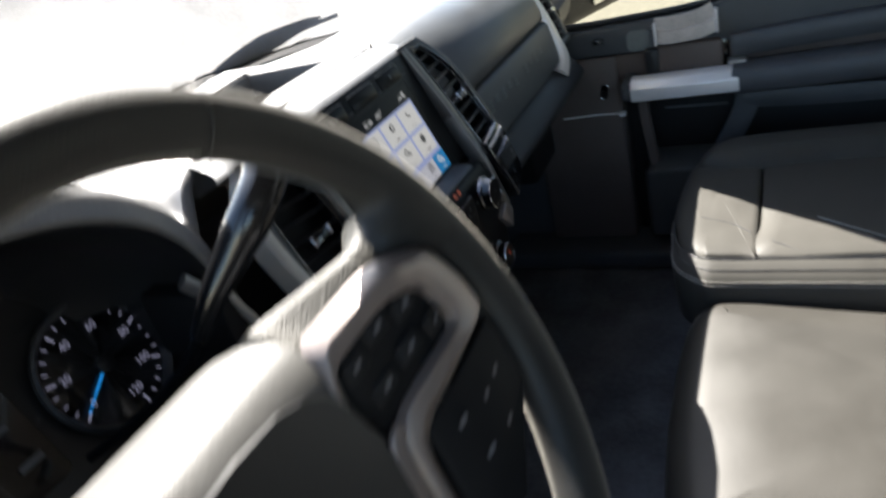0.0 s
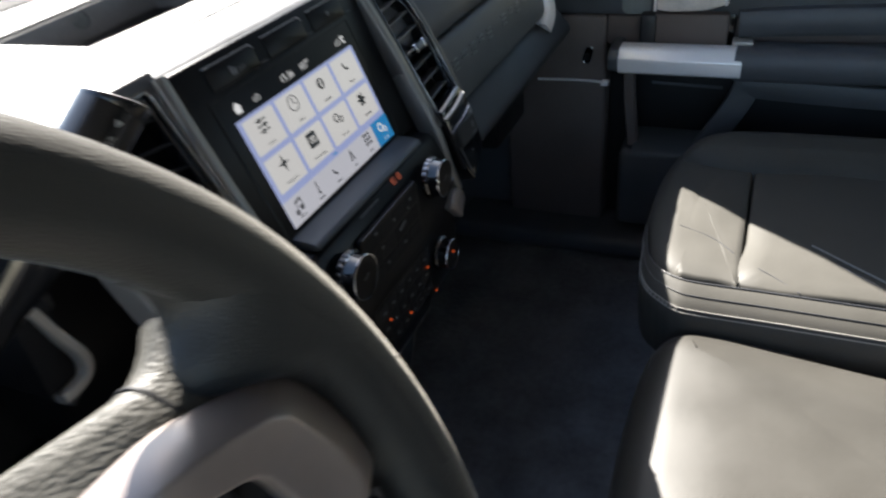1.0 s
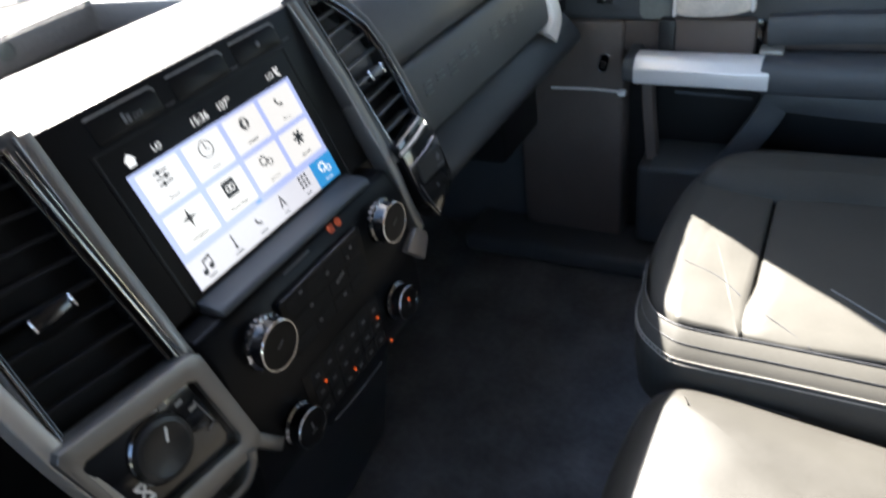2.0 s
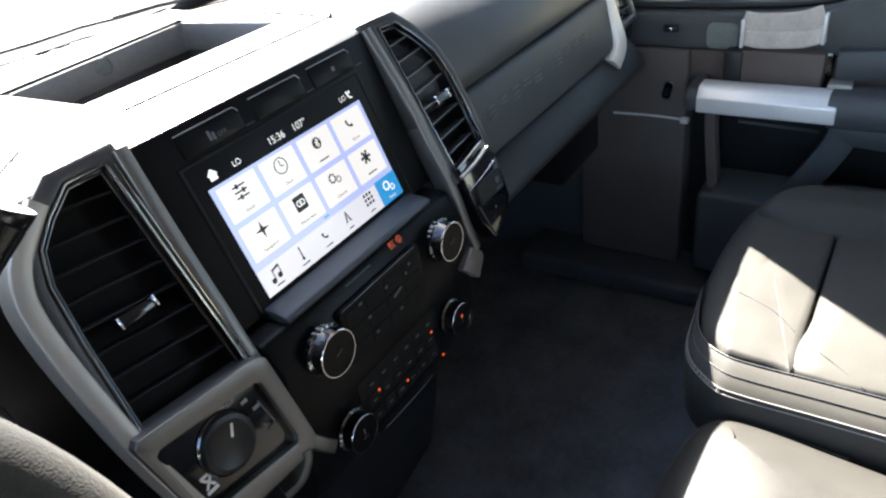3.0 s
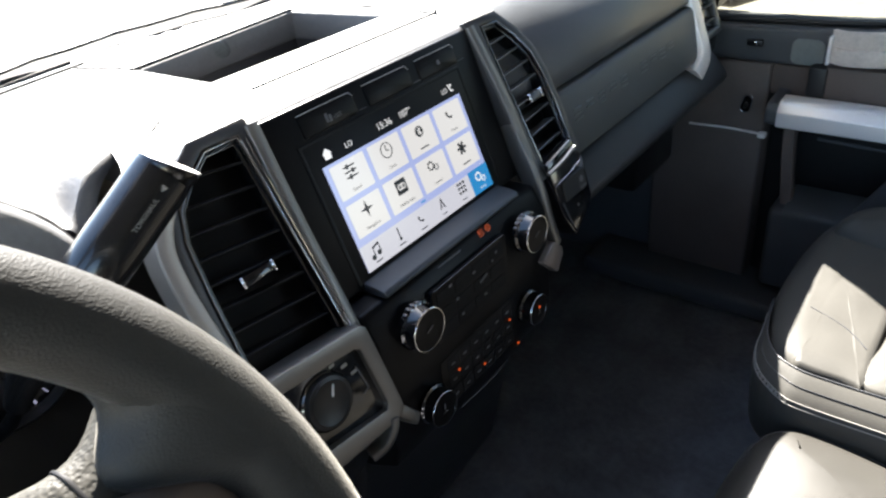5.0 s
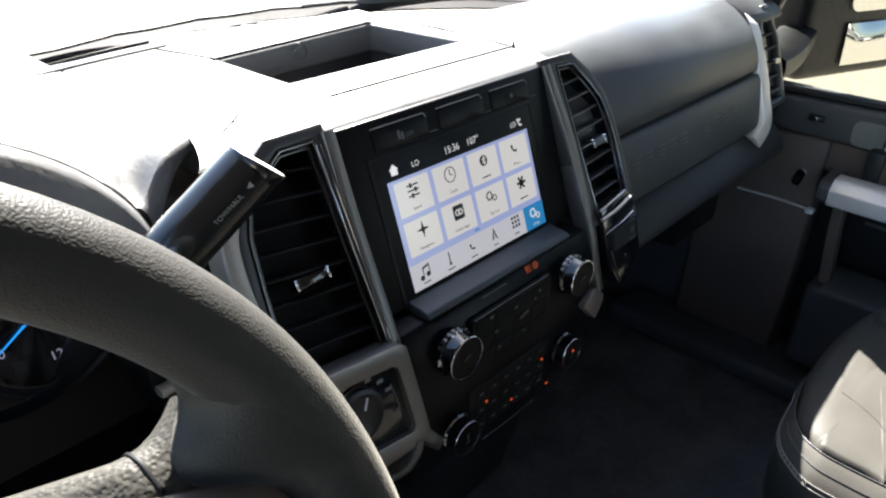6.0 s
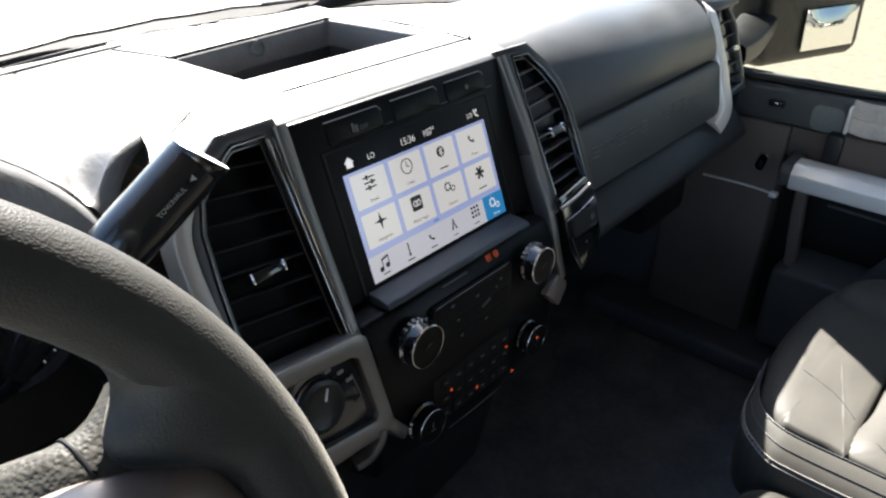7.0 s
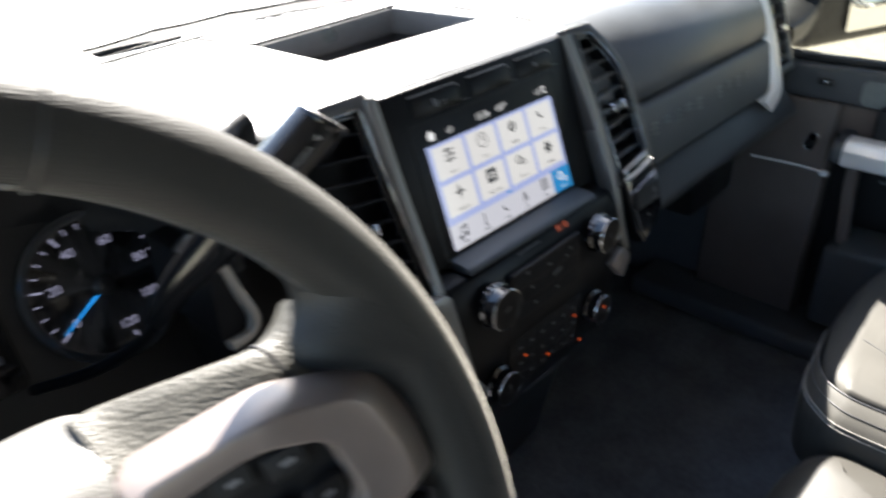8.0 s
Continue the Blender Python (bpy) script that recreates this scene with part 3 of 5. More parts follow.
part("vent_frame", ring_frame([(0.662, -0.002), (0.744, 0.0), (0.742, 0.10), (0.712, 0.152), (0.690, 0.152), (0.668, 0.10)], [(0.670, 0.008), (0.735, 0.010), (0.733, 0.098), (0.707, 0.143), (0.695, 0.143), (0.676, 0.098)], 0.012, SV @ Matrix.Translation((0, 0, 0.008)), 0.002), GUN, side)
for k in range(5):
    part("slat", box(0.671, 0.734, -0.0012, 0.0012, -0.012, 0.004, 0.0008, 1, SV @ Matrix.Translation((0, 0.024 + 0.021 * k, 0.003))), BLACK, side)
part("tab", box(0.695, 0.713, -0.004, 0.004, 0, 0.012, 0.001, 1, SV @ Matrix.Translation((0, 0.068, 0.006))), CHROME, side)

# ---- centre stack ----
stack = thing("center_stack", (0, -0.03, 1.2), "black centre stack with silver rails, knobs and buttons", "center stack")
part("upper_panel", along_x([(0.0165, 1.4665), (-0.0345, 1.327), (0.02, 1.31), (0.08, 1.46), (0.03, 1.4645)], -0.128, 0.128, 0.002), PIANO, stack)
part("lower_panel", along_x([(-0.050, 1.3225), (-0.0535, 1.3220), (-0.0560, 1.3186), (-0.0676, 1.2973), (-0.0708, 1.190), (-0.064, 1.166), (-0.035, 1.150), (0.05, 1.12), (0.05, 1.3225)], -0.124, 0.124, 0.003), PIANO, stack, "black control panel")
part("console_base", along_x([(-0.03, 1.17), (0.02, 0.95), (0.10, 0.80), (0.3, 0.80), (0.3, 1.17)], -0.13, 0.13, 0.01), BLACK, stack)
part("ledge", along_x([(-0.030, 1.3315), (-0.046, 1.3308), (-0.0540, 1.3295), (-0.0572, 1.3268), (-0.0560, 1.3240), (-0.045, 1.3225), (-0.02, 1.3225), (-0.02, 1.3315)], -0.096, 0.094, 0.002, 2), LEDGE, stack, "grey rounded ledge below the display")
UP = basis((0, -0.057, 1.33), (1, 0, 0), (0, -0.882, 0.472))
LOW = basis((0, -0.059, 1.325), (1, 0, 0), (0, -0.972, 0.236))
PANEL = basis((0, 0.0, 1.42), (1, 0, 0), (0, -0.9397, 0.342))
HEAD = basis((0, -0.0613, 1.3088), (1, 0, 0), (0, -0.878, 0.478))
CTRL = basis((0, -0.069, 1.25), (1, 0, 0), (0, -1, 0.03))


def mirrored(pts, s):
    return [(s * u, v) for u, v in pts]


def inset(pts, d):
    """The same loop drawn in by d on every side."""
    area = sum(p[0] * q[1] - q[0] * p[1] for p, q in zip(pts, pts[1:] + pts[:1]))
    turn, out = math.copysign(1, area), []
    for k, c in enumerate(pts):
        p, c, q = Vector(pts[k - 1]), Vector(c), Vector(pts[(k + 1) % len(pts)])
        e, f = (c - p).normalized(), (q - c).normalized()
        ne, nf = Vector((-e.y, e.x)) * turn, Vector((-f.y, f.x)) * turn
        out.append(tuple(c + (ne + nf) * d / max(0.3, 1 + ne.dot(nf))))
    return out


VENT_LEFT = ([(0.1285, 0.1640), (0.178, 0.1635), (0.202, 0.147), (0.2175, 0.132), (0.226, 0.108), (0.2300, 0.070), (0.2340, -0.004), (0.1300, -0.014)],
             [(0.1400, 0.1545), (0.170, 0.1545), (0.190, 0.141), (0.2055, 0.127), (0.2140, 0.106), (0.2185, 0.070), (0.2240, 0.0015), (0.1395, -0.0075)])
VENT_RIGHT = ([(0.1265, 0.1610), (0.178, 0.1600), (0.200, 0.137), (0.2135, 0.113), (0.2170, 0.085), (0.2155, 0.052), (0.2095, -0.002), (0.1300, -0.008)],
              [(0.1480, 0.1520), (0.1745, 0.1500), (0.191, 0.131), (0.2045, 0.109), (0.2080, 0.083), (0.2070, 0.050), (0.2015, 0.006), (0.1420, -0.001)])


def pod(s):
    """The vent and the small panel beside the display; s is -1 on the driver's side."""
    outer, inner = (mirrored(pts, s) for pts in (VENT_LEFT if s < 0 else VENT_RIGHT))
    vent = part("air_vent", prism(inset(outer, 0.003), 0.004, UP @ Matrix.Translation((0, 0, -0.024))), KEY, stack, "black vent with horizontal slats")
    part("frame", ring_frame(outer, inner, 0.024, UP, 0.002), VENT_FRAME, vent, "dark satin vent surround")
    part("inner_bezel", ring_frame(inner, inset(inner, 0.0022), 0.018, UP @ Matrix.Translation((0, 0, 0.0005)), 0.0007), DARK_CHROME, vent, "dark chrome edge")
    part("liner", ring_frame(inset(inner, 0.0024), inset(inner, 0.0055), 0.016, UP @ Matrix.Translation((0, 0, -0.0030)), 0.0012), GLOSS, vent, "gloss black liner")
    near = 0.146 if s < 0 else 0.1495
    for k in range(8):
        v = (0.1385 if s < 0 else 0.1300) - (0.0172 if s < 0 else 0.0160) * k
        edge = next(p[0] + (q[0] - p[0]) * (v - p[1]) / (q[1] - p[1]) for p, q in zip(VENT_LEFT[1][1:] if s < 0 else VENT_RIGHT[1][1:], VENT_LEFT[1][2:] if s < 0 else VENT_RIGHT[1][2:]) if p[1] >= v >= q[1])
        mid, half = s * (near + edge - 0.006) / 2, (edge - 0.006 - near) / 2
        tilt = Matrix.Translation((mid, v + (0.0 if s < 0 else 0.002), 0)) @ Matrix.Rotation(radians(-7 if s < 0 else 4), 4, "Z") @ Matrix.Rotation(radians(8), 4, "X")
        # right-hand slats get a paler material: the light they catch is put into colour
        part("slat", box(-half, half, -0.0009, 0.0009, -0.017, -0.004, 0.0006, 1, UP @ tilt), KEY if s < 0 else GUN, vent)
    u0, u1, v = (-0.194, -0.1675, 0.0655) if s < 0 else (0.1685, 0.1890, 0.0680)
    tab = part("tab", box(u0, u1, v - 0.004, v + 0.004, -0.012, 0.0005, 0.0015, 2, UP), GLOSS if s < 0 else GUN, vent)
    for u in (u0, u1):
        part("tab_end", box(u - 0.0011, u + 0.0011, v - 0.0045, v + 0.0045, -0.010, 0.0025, 0.001, 1, UP), CHROME, tab)
    if s < 0:
        # bright edges that run under the vent and up beside the rail
        part("bright_edge", sweep([UP @ Vector((u, v, 0.0012)) for u, v in ((-0.2225, -0.0010), (-0.185, -0.0050), (-0.150, -0.0088), (-0.1420, -0.0085), (-0.1392, -0.0050), (-0.1390, 0.010))], 0.0007, 0.0008, UP.to_3x3() @ Vector((0, 0, 1)), 8, 2.0, 4), CHROME, vent)
        for du, w in ((0.0045, 0.0012), (0.0082, 0.0008)):
            part("bright_edge", sweep([UP @ Vector((-0.1325 - du, 0.1500, w)), UP @ Vector((-0.1335 - du, 0.075, w)), UP @ Vector((-0.1332 - du, -0.0030, w))], 0.0005, 0.0006, UP.to_3x3() @ Vector((0, 0, 1)), 8, 2.0, 4), CHROME, vent)
    # rail between vent and display, running on down to a bent foot
    if s < 0:
        rail = [(-0.1285, 0.0225, 1.4660), (-0.1315, -0.011, 1.396), (-0.1345, -0.049, 1.324), (-0.1330, -0.063, 1.281), (-0.1290, -0.070, 1.250), (-0.1180, -0.074, 1.232), (-0.109, -0.073, 1.220)]
    else:
        rail = [(0.1325, 0.0225, 1.4630), (0.1345, -0.011, 1.400), (0.1335, -0.027, 1.366), (0.1305, -0.0485, 1.324), (0.1300, -0.0600, 1.285), (0.1335, -0.0645, 1.262), (0.1350, -0.0655, 1.254)]
        # foot browner than its rail: warm light off the seat put into the colour
        part("rail_foot", prism([(0.1255, 0.013), (0.1405, 0.000), (0.1405, -0.008), (0.1265, -0.024), (0.1030, 0.000)], 0.012, basis((0, -0.0765, 1.25), (1, 0, 0), (0, -1, 0.1)), 0.002, 2), BEZEL, stack, "bent foot of the satin rail")
    part("rail", sweep(rail, 0.0055, 0.010, (0, -0.9, 0.3), 16, 8.0, 6), SILVER, stack, "satin silver rail")
    return vent


left_vent, right_vent = pod(-1), pod(1)
# driver's side: outer rail, cross bar and four-wheel-drive switch panel
part("outer_rail", sweep([(-0.191, 0.022, 1.459), (-0.222, 0.008, 1.433), (-0.2315, -0.010, 1.400), (-0.2290, -0.048, 1.328), (-0.218, -0.064, 1.272), (-0.208, -0.070, 1.243)], 0.0066, 0.012, (0, -0.9, 0.3), 20, 8.0, 6), SATIN, stack, "satin silver outer rail")
switch = part("drive_switch", prism([(-0.228, 0.002), (-0.142, -0.008), (-0.135, -0.072), (-0.214, -0.060)], 0.01, LOW @ Matrix.Translation((0, 0, 0.004)), 0.002), GLOSS, stack, "gloss black panel with a rotary switch")
part("surround", ring_frame(eased([(-0.236, 0.014), (-0.132, 0.003), (-0.1235, -0.078), (-0.131, -0.085), (-0.219, -0.080)], 2, 0.05), eased([(-0.2265, -0.0005), (-0.1440, -0.0105), (-0.1375, -0.0655), (-0.1405, -0.0705), (-0.2175, -0.0600)], 2, 0.05), 0.02, LOW @ Matrix.Translation((0, 0, 0.009)), 0.0012), SILVER, switch, "satin silver surround")
dial = part("dial", lathe([(0.0205, 0), (0.0205, 0.004), (0.0195, 0.0065), (0.0165, 0.0075), (0.0155, 0.0068), (0.001, 0.0066)], LOW @ Matrix.Translation((-0.1835, -0.0310, 0.004)), 32), BLACK, switch)
part("dial_ring", lathe([(0.0212, 0.0), (0.0222, 0.0016), (0.0212, 0.0030), (0.0206, 0.0012)], LOW @ Matrix.Translation((-0.1835, -0.0310, 0.0042)), 40), DARK_CHROME, dial)
part("pointer", box(-0.0008, 0.0008, 0.004, 0.013, 0.0, 0.0006, 0, 1, LOW @ Matrix.Translation((-0.1825, -0.0310, 0.0108)) @ Matrix.Rotation(radians(-25), 4, "Z")), WHITE_PRINT, dial)
for u, v in ((-0.1690, -0.0110), (-0.1590, -0.0175), (-0.1530, -0.0270)):
    part("print_mark", flat([rect(u - 0.0028, v - 0.0014, u + 0.0028, v + 0.0014)], LOW @ Matrix.Translation((0, 0, 0.0046))), LEVER_PRINT, switch)
part("print_mark", flat([line(-0.1500, -0.024, -0.1455, -0.046, 0.0012), line(-0.1455, -0.046, -0.1520, -0.0475, 0.0012)], LOW @ Matrix.Translation((0, 0, 0.0046))), FAINT_PRINT, switch)
part("print_mark", flat([rect(-0.2105, -0.052, -0.2015, -0.0495), line(-0.2095, -0.0485, -0.2025, -0.0400, 0.0018), line(-0.2025, -0.0485, -0.2095, -0.0400, 0.0018), rect(-0.2105, -0.0400, -0.2015, -0.0378)], LOW @ Matrix.Translation((0, 0, 0.0046))), WHITE_PRINT, switch)
part("foot_trim", sweep([(-0.137, -0.083, 1.248), (-0.1405, -0.0845, 1.240), (-0.150, -0.0835, 1.230), (-0.162, -0.080, 1.227)], 0.0045, 0.006, (0, -1, 0), 10, 4.0, 4), SILVER, stack, "bent satin foot below the switch panel")
# passenger's side: chrome bar and switch panel
part("ridge", sweep([(0.1335, -0.0655, 1.3315), (0.158, -0.0675, 1.3360), (0.1840, -0.0655, 1.3405)], 0.0017, 0.0020, (0, -1, 0), 10, 3.0, 4), SILVER, right_vent, "thin chrome ridge")
part("ridge", sweep([(0.1415, -0.0675, 1.3140), (0.166, -0.0690, 1.3185), (0.191, -0.0675, 1.3230)], 0.0009, 0.0011, (0, -1, 0), 8, 3.0, 4), DARK_CHROME, right_vent)
button_panel = part("button_panel", prism([(0.137, 0.013), (0.187, 0.021), (0.201, -0.002), (0.204, -0.048), (0.195, -0.057), (0.160, -0.074), (0.146, -0.048)], 0.02, LOW @ Matrix.Translation((0, 0, 0.006)), 0.002, 2), GLOSS, stack, "gloss black switch panel")
part("panel_seam", sweep([(0.1440, -0.0755, 1.298), (0.1520, -0.0790, 1.277), (0.1605, -0.0815, 1.258)], 0.0006, 0.0008, (0, -1, 0), 6, 2.0, 4), GUN, button_panel)
part("button", prism(rounded(0.152, -0.034, 0.196, -0.012, 0.003), 0.004, LOW @ Matrix.Translation((0, 0, 0.0085)), 0.001, 1), BLACK, button_panel)
part("print_mark", flat([circle(0.186, -0.022, 0.0035, 10), rect(0.180, -0.031, 0.192, -0.0295)], LOW @ Matrix.Translation((0, 0, 0.0090))), FAINT_PRINT, button_panel)
part("print_mark", flat([circle(0.174, -0.046, 0.0016, 8)], LOW @ Matrix.Translation((0, 0, 0.0065))), FAINT_PRINT, button_panel)

# row of switches above the display
for u0, u1 in ((-0.0905, -0.0350), (-0.0190, 0.0335), (0.0475, 0.0970)):
    sw = part("switch", prism(rounded(u0, 0.0245, u1 + 0.003, 0.0425, 0.003), 0.004, PANEL @ Matrix.Translation((0, 0, 0.0014)), 0.001, 2), PIANO, stack)
    # pale line along the top edge and round the right corner
    part("edge", sweep([PANEL @ Vector(q) for q in ((u0, 0.0425, 0.0012), (u0 + 0.02, 0.0426, 0.0013), (u1 - 0.004, 0.0426, 0.0013), (u1, 0.0422, 0.0013), (u1 + 0.0030, 0.0388, 0.0012))], 0.0005, 0.0006, PANEL.to_3x3() @ Vector((0, 0, 1)), 8, 2.0, 3), LEVER_PRINT, sw, "pale line along the switch edge")
    part("edge", sweep([PANEL @ Vector(q) for q in ((u1 + 0.0045, 0.0262, 0.0006), (u1 + 0.0095, 0.0262, 0.0007), (u1 + 0.0130, 0.0262, 0.0006))], 0.0004, 0.0005, PANEL.to_3x3() @ Vector((0, 0, 1)), 8, 2.0, 2), FAINT_PRINT, sw)
part("print_mark", flat([rect(-0.066, 0.029, -0.0635, 0.036), rect(-0.0625, 0.0285, -0.060, 0.034)], PANEL @ Matrix.Translation((0, 0, 0.0026))), FAINT_PRINT, stack)
lettering("OFF", 0.0036, PANEL @ Matrix.Translation((-0.058, 0.0290, 0.0024)), FAINT_PRINT, stack)
part("print_mark", flat([circle(0.074, 0.033, 0.0022, 10)], PANEL @ Matrix.Translation((0, 0, 0.0026))), FAINT_PRINT, stack)


def scalloped(r, h, m, lobes=18):
    """A turned skirt with finger grooves."""
    bm, n, rings = bmesh.new(), lobes * 4, []
    for k, z in ((1.04, 0.0), (1.10, h * 0.15), (1.10, h * 0.75), (1.0, h), (0.90, h)):
        rings.append([bm.verts.new((r * (k - 0.045 * (i % 4 == 0)) * math.cos(2 * math.pi * i / n), r * (k - 0.045 * (i % 4 == 0)) * math.sin(2 * math.pi * i / n), z)) for i in range(n)])
    for p, q in zip(rings, rings[1:]):
        for i in range(n):
            bm.faces.new((p[i], p[(i + 1) % n], q[(i + 1) % n], q[i]))
    bm.transform(m)
    return bm


def knob(u, v, r, h):
    at = CTRL @ Matrix.Translation((u, v, 0))
    k = part("knob", lathe([(r * 1.0, 0), (r * 1.0, 0.003), (r * 0.985, 0.004), (r * 0.955, h * 0.90), (r * 0.90, h * 0.90)], at, 40), GLOSS, stack, "black knob with a thin chrome ring")
    part("ring", lathe([(r * 0.950, h * 0.88), (r * 1.000, h * 0.92), (r * 1.005, h * 0.97), (r * 0.985, h), (r * 0.962, h), (r * 0.950, h * 0.90)], at, 56), CHROME, k)
    part("skirt", scalloped(r, h * 0.36, at), DARK_CHROME, k, "grooved chrome skirt")
    part("cap", lathe([(r * 0.948, h * 0.75), (r * 0.948, h * 0.965), (r * 0.90, h * 0.975), (r * 0.5, h * 0.945), (0.001, h * 0.94)], at, 40), PIANO, k)
    return k


for u, v, r in ((-0.0814, 0.0450, 0.0188), (0.0809, 0.0468, 0.0180), (-0.0782, -0.0411, 0.0165), (0.0758, -0.0364, 0.0160)):
    k = knob(u, v, r, 0.0165)
    part("print_mark", flat([line(u - 0.003, v - 0.001, u + 0.004, v + 0.002, 0.0009)] if v > 0 else [rect(u - 0.003, v - 0.004, u + 0.003, v - 0.0034), rect(u - 0.0008, v - 0.001, u + 0.0008, v + 0.005)], CTRL @ Matrix.Translation((0, 0, 0.0166))), FAINT_PRINT, k)
part("disc_slot", box(-0.0335, -0.0010, 0.0088, 0.0102, -0.001, 0.0009, 0.0004, 1, HEAD), FAINT_PRINT, stack, "narrow disc slot")
for u in (0.0296, 0.0400):
    part("warning_lamp", flat([rect(u - 0.0034, 0.0074, u + 0.0034, 0.0082), rect(u - 0.0034, 0.0092, u - 0.0004, 0.0134), rect(u + 0.0006, 0.0092, u + 0.0034, 0.0100), rect(u + 0.0006, 0.0109, u + 0.0034, 0.0117), rect(u + 0.0006, 0.0126, u + 0.0034, 0.0134)] if u < 0.03 else arc_strips(u, 0.0104, 0.0021, 0.0034, n=12) + [line(u - 0.0018, 0.0122, u + 0.0018, 0.0086, 0.0010)], HEAD @ Matrix.Translation((0, 0, 0.0009))), AMBER_DIM, stack, "amber lit tell-tale")
# radio keys on a raised plate, then climate keys
part("radio_plate", prism(rounded(-0.058, 0.006, 0.052, 0.0600, 0.005), 0.004, CTRL @ Matrix.Translation((0, 0, 0.0006)), 0.0006, 1), PIANO, stack, "raised radio key plate")
part("edge", sweep([CTRL @ Vector(q) for q in ((-0.0545, 0.0592, 0.0006), (0.0, 0.0598, 0.0006), (0.046, 0.0598, 0.0006))], 0.0003, 0.0004, (0, -1, 0), 8, 2.0, 3), FAINT_PRINT, stack)
for v, hh in ((0.0480, 0.0070), (0.0310, 0.0062), (0.0150, 0.0062)):
    for i in range(4):
        u = -0.052 + 0.0250 * i
        part("key", box(u, u + 0.0232, v - hh, v + hh, -0.001, 0.0011, 0.0004, 1, CTRL), KEY, stack)
for u, v, w in ((-0.0342, 0.0540, 0.004), (-0.0271, 0.0362, 0.0035), (-0.0220, 0.0176, 0.0035), (0.0123, 0.0175, 0.004), (0.0268, 0.0443, 0.0022), (-0.0010, 0.0480, 0.004), (0.0330, 0.0500, 0.003)):
    part("print_mark", flat([rect(u - w / 2, v - 0.0012, u + w / 2, v + 0.0012)], CTRL @ Matrix.Translation((0, 0, 0.0022))), FAINT_PRINT, stack)
part("print_mark", flat([line(0.0060, 0.0330, 0.0175, 0.0365, 0.0030)], CTRL @ Matrix.Translation((0, 0, 0.0022))), FAINT_PRINT, stack)
part("climate_plate", prism([(-0.060, -0.012), (0.056, -0.012), (0.056, -0.060), (0.040, -0.079), (-0.046, -0.079), (-0.060, -0.060)], 0.004, CTRL @ Matrix.Translation((0, 0, 0.0008)), 0.0010, 2), PIANO, stack, "climate key plate")
for v in (-0.0225, -0.0400, -0.0570):
    for i in range(6):
        u = -0.051 + 0.0172 * i
        part("key", box(u, u + 0.0150, v - 0.0070, v + 0.0070, -0.001, 0.0012, 0.0004, 1, CTRL), KEY, stack)
        part("print_mark", flat([rect(u + 0.0045, v - 0.0009, u + 0.0095, v + 0.0009)], CTRL @ Matrix.Translation((0, 0, 0.0019))), FAINT_PRINT, stack)
part("edge", sweep([CTRL @ Vector(q) for q in ((-0.040, -0.0775, 0.0009), (0.0, -0.0795, 0.0010), (0.036, -0.0790, 0.0009))], 0.0005, 0.0005, (0, -1, 0), 8, 2.0, 3), FAINT_PRINT, stack)
for u, v in ((-0.0376, -0.0339), (-0.0009, -0.0542), (0.0555, -0.0685), (0.0444, -0.0329), (0.0758, -0.0325)):
    z = 0.0165 if u > 0.07 else 0.0019
    part("indicator", lathe([(0.0014, 0), (0.0014, 0.0006), (0.0005, 0.001)], CTRL @ Matrix.Translation((u, v, z)), 10), AMBER, stack, "small amber indicator lamp")

# ---- touch display ----
display = thing("touch_display", (0, -0.005, 1.33), "lit touch display showing a grid of app tiles", "touch screen")
SC = PANEL @ Matrix.Translation((-0.087, -0.0905, 0.0012))
part("glass", prism(rounded(-0.010, -0.007, 0.184, 0.110, 0.003), 0.003, SC @ Matrix.Translation((0, 0, -0.0008)), 0.0006, 1), GLOSS, display)
part("bezel", ring_frame(rect(-0.014, -0.010, 0.188, 0.113), rect(-0.0101, -0.0071, 0.1841, 0.1101), 0.004, SC @ Matrix.Translation((0, 0, -0.0004)), 0.0003), PIANO, display)
part("wallpaper", prism(rect(0, 0, 0.174, 0.0905), 0.0004, SC @ Matrix.Translation((0, 0, 0.0001))), SCREEN_BG, display)
bar = part("bottom_bar", prism(rect(0, 0, 0.174, 0.0215), 0.0003, SC @ Matrix.Translation((0, 0, 0.0004))), SCREEN_BAR, display)
ICON = SC @ Matrix.Translation((0, 0, 0.0010))
NAMES = (("Sound", "Clock", "", "Phone"), ("Navigation", "Mobile Apps", "General", ""))


def gear(u, v, r):
    return arc_strips(u, v, r * 0.62, r * 0.82, n=14) + [line(u + r * 0.75 * math.cos(a), v + r * 0.75 * math.sin(a), u + r * math.cos(a), v + r * math.sin(a), r * 0.28) for a in [k * math.pi / 4 for k in range(8)]]


def handset(u, v, r):
    return arc_strips(u + r * 0.5, v + r * 0.5, r * 1.05, r * 1.4, 185, 265, 8) + [circle(u - r * 0.62, v + r * 0.4, r * 0.3, 10), circle(u + r * 0.4, v - r * 0.62, r * 0.3, 10)]


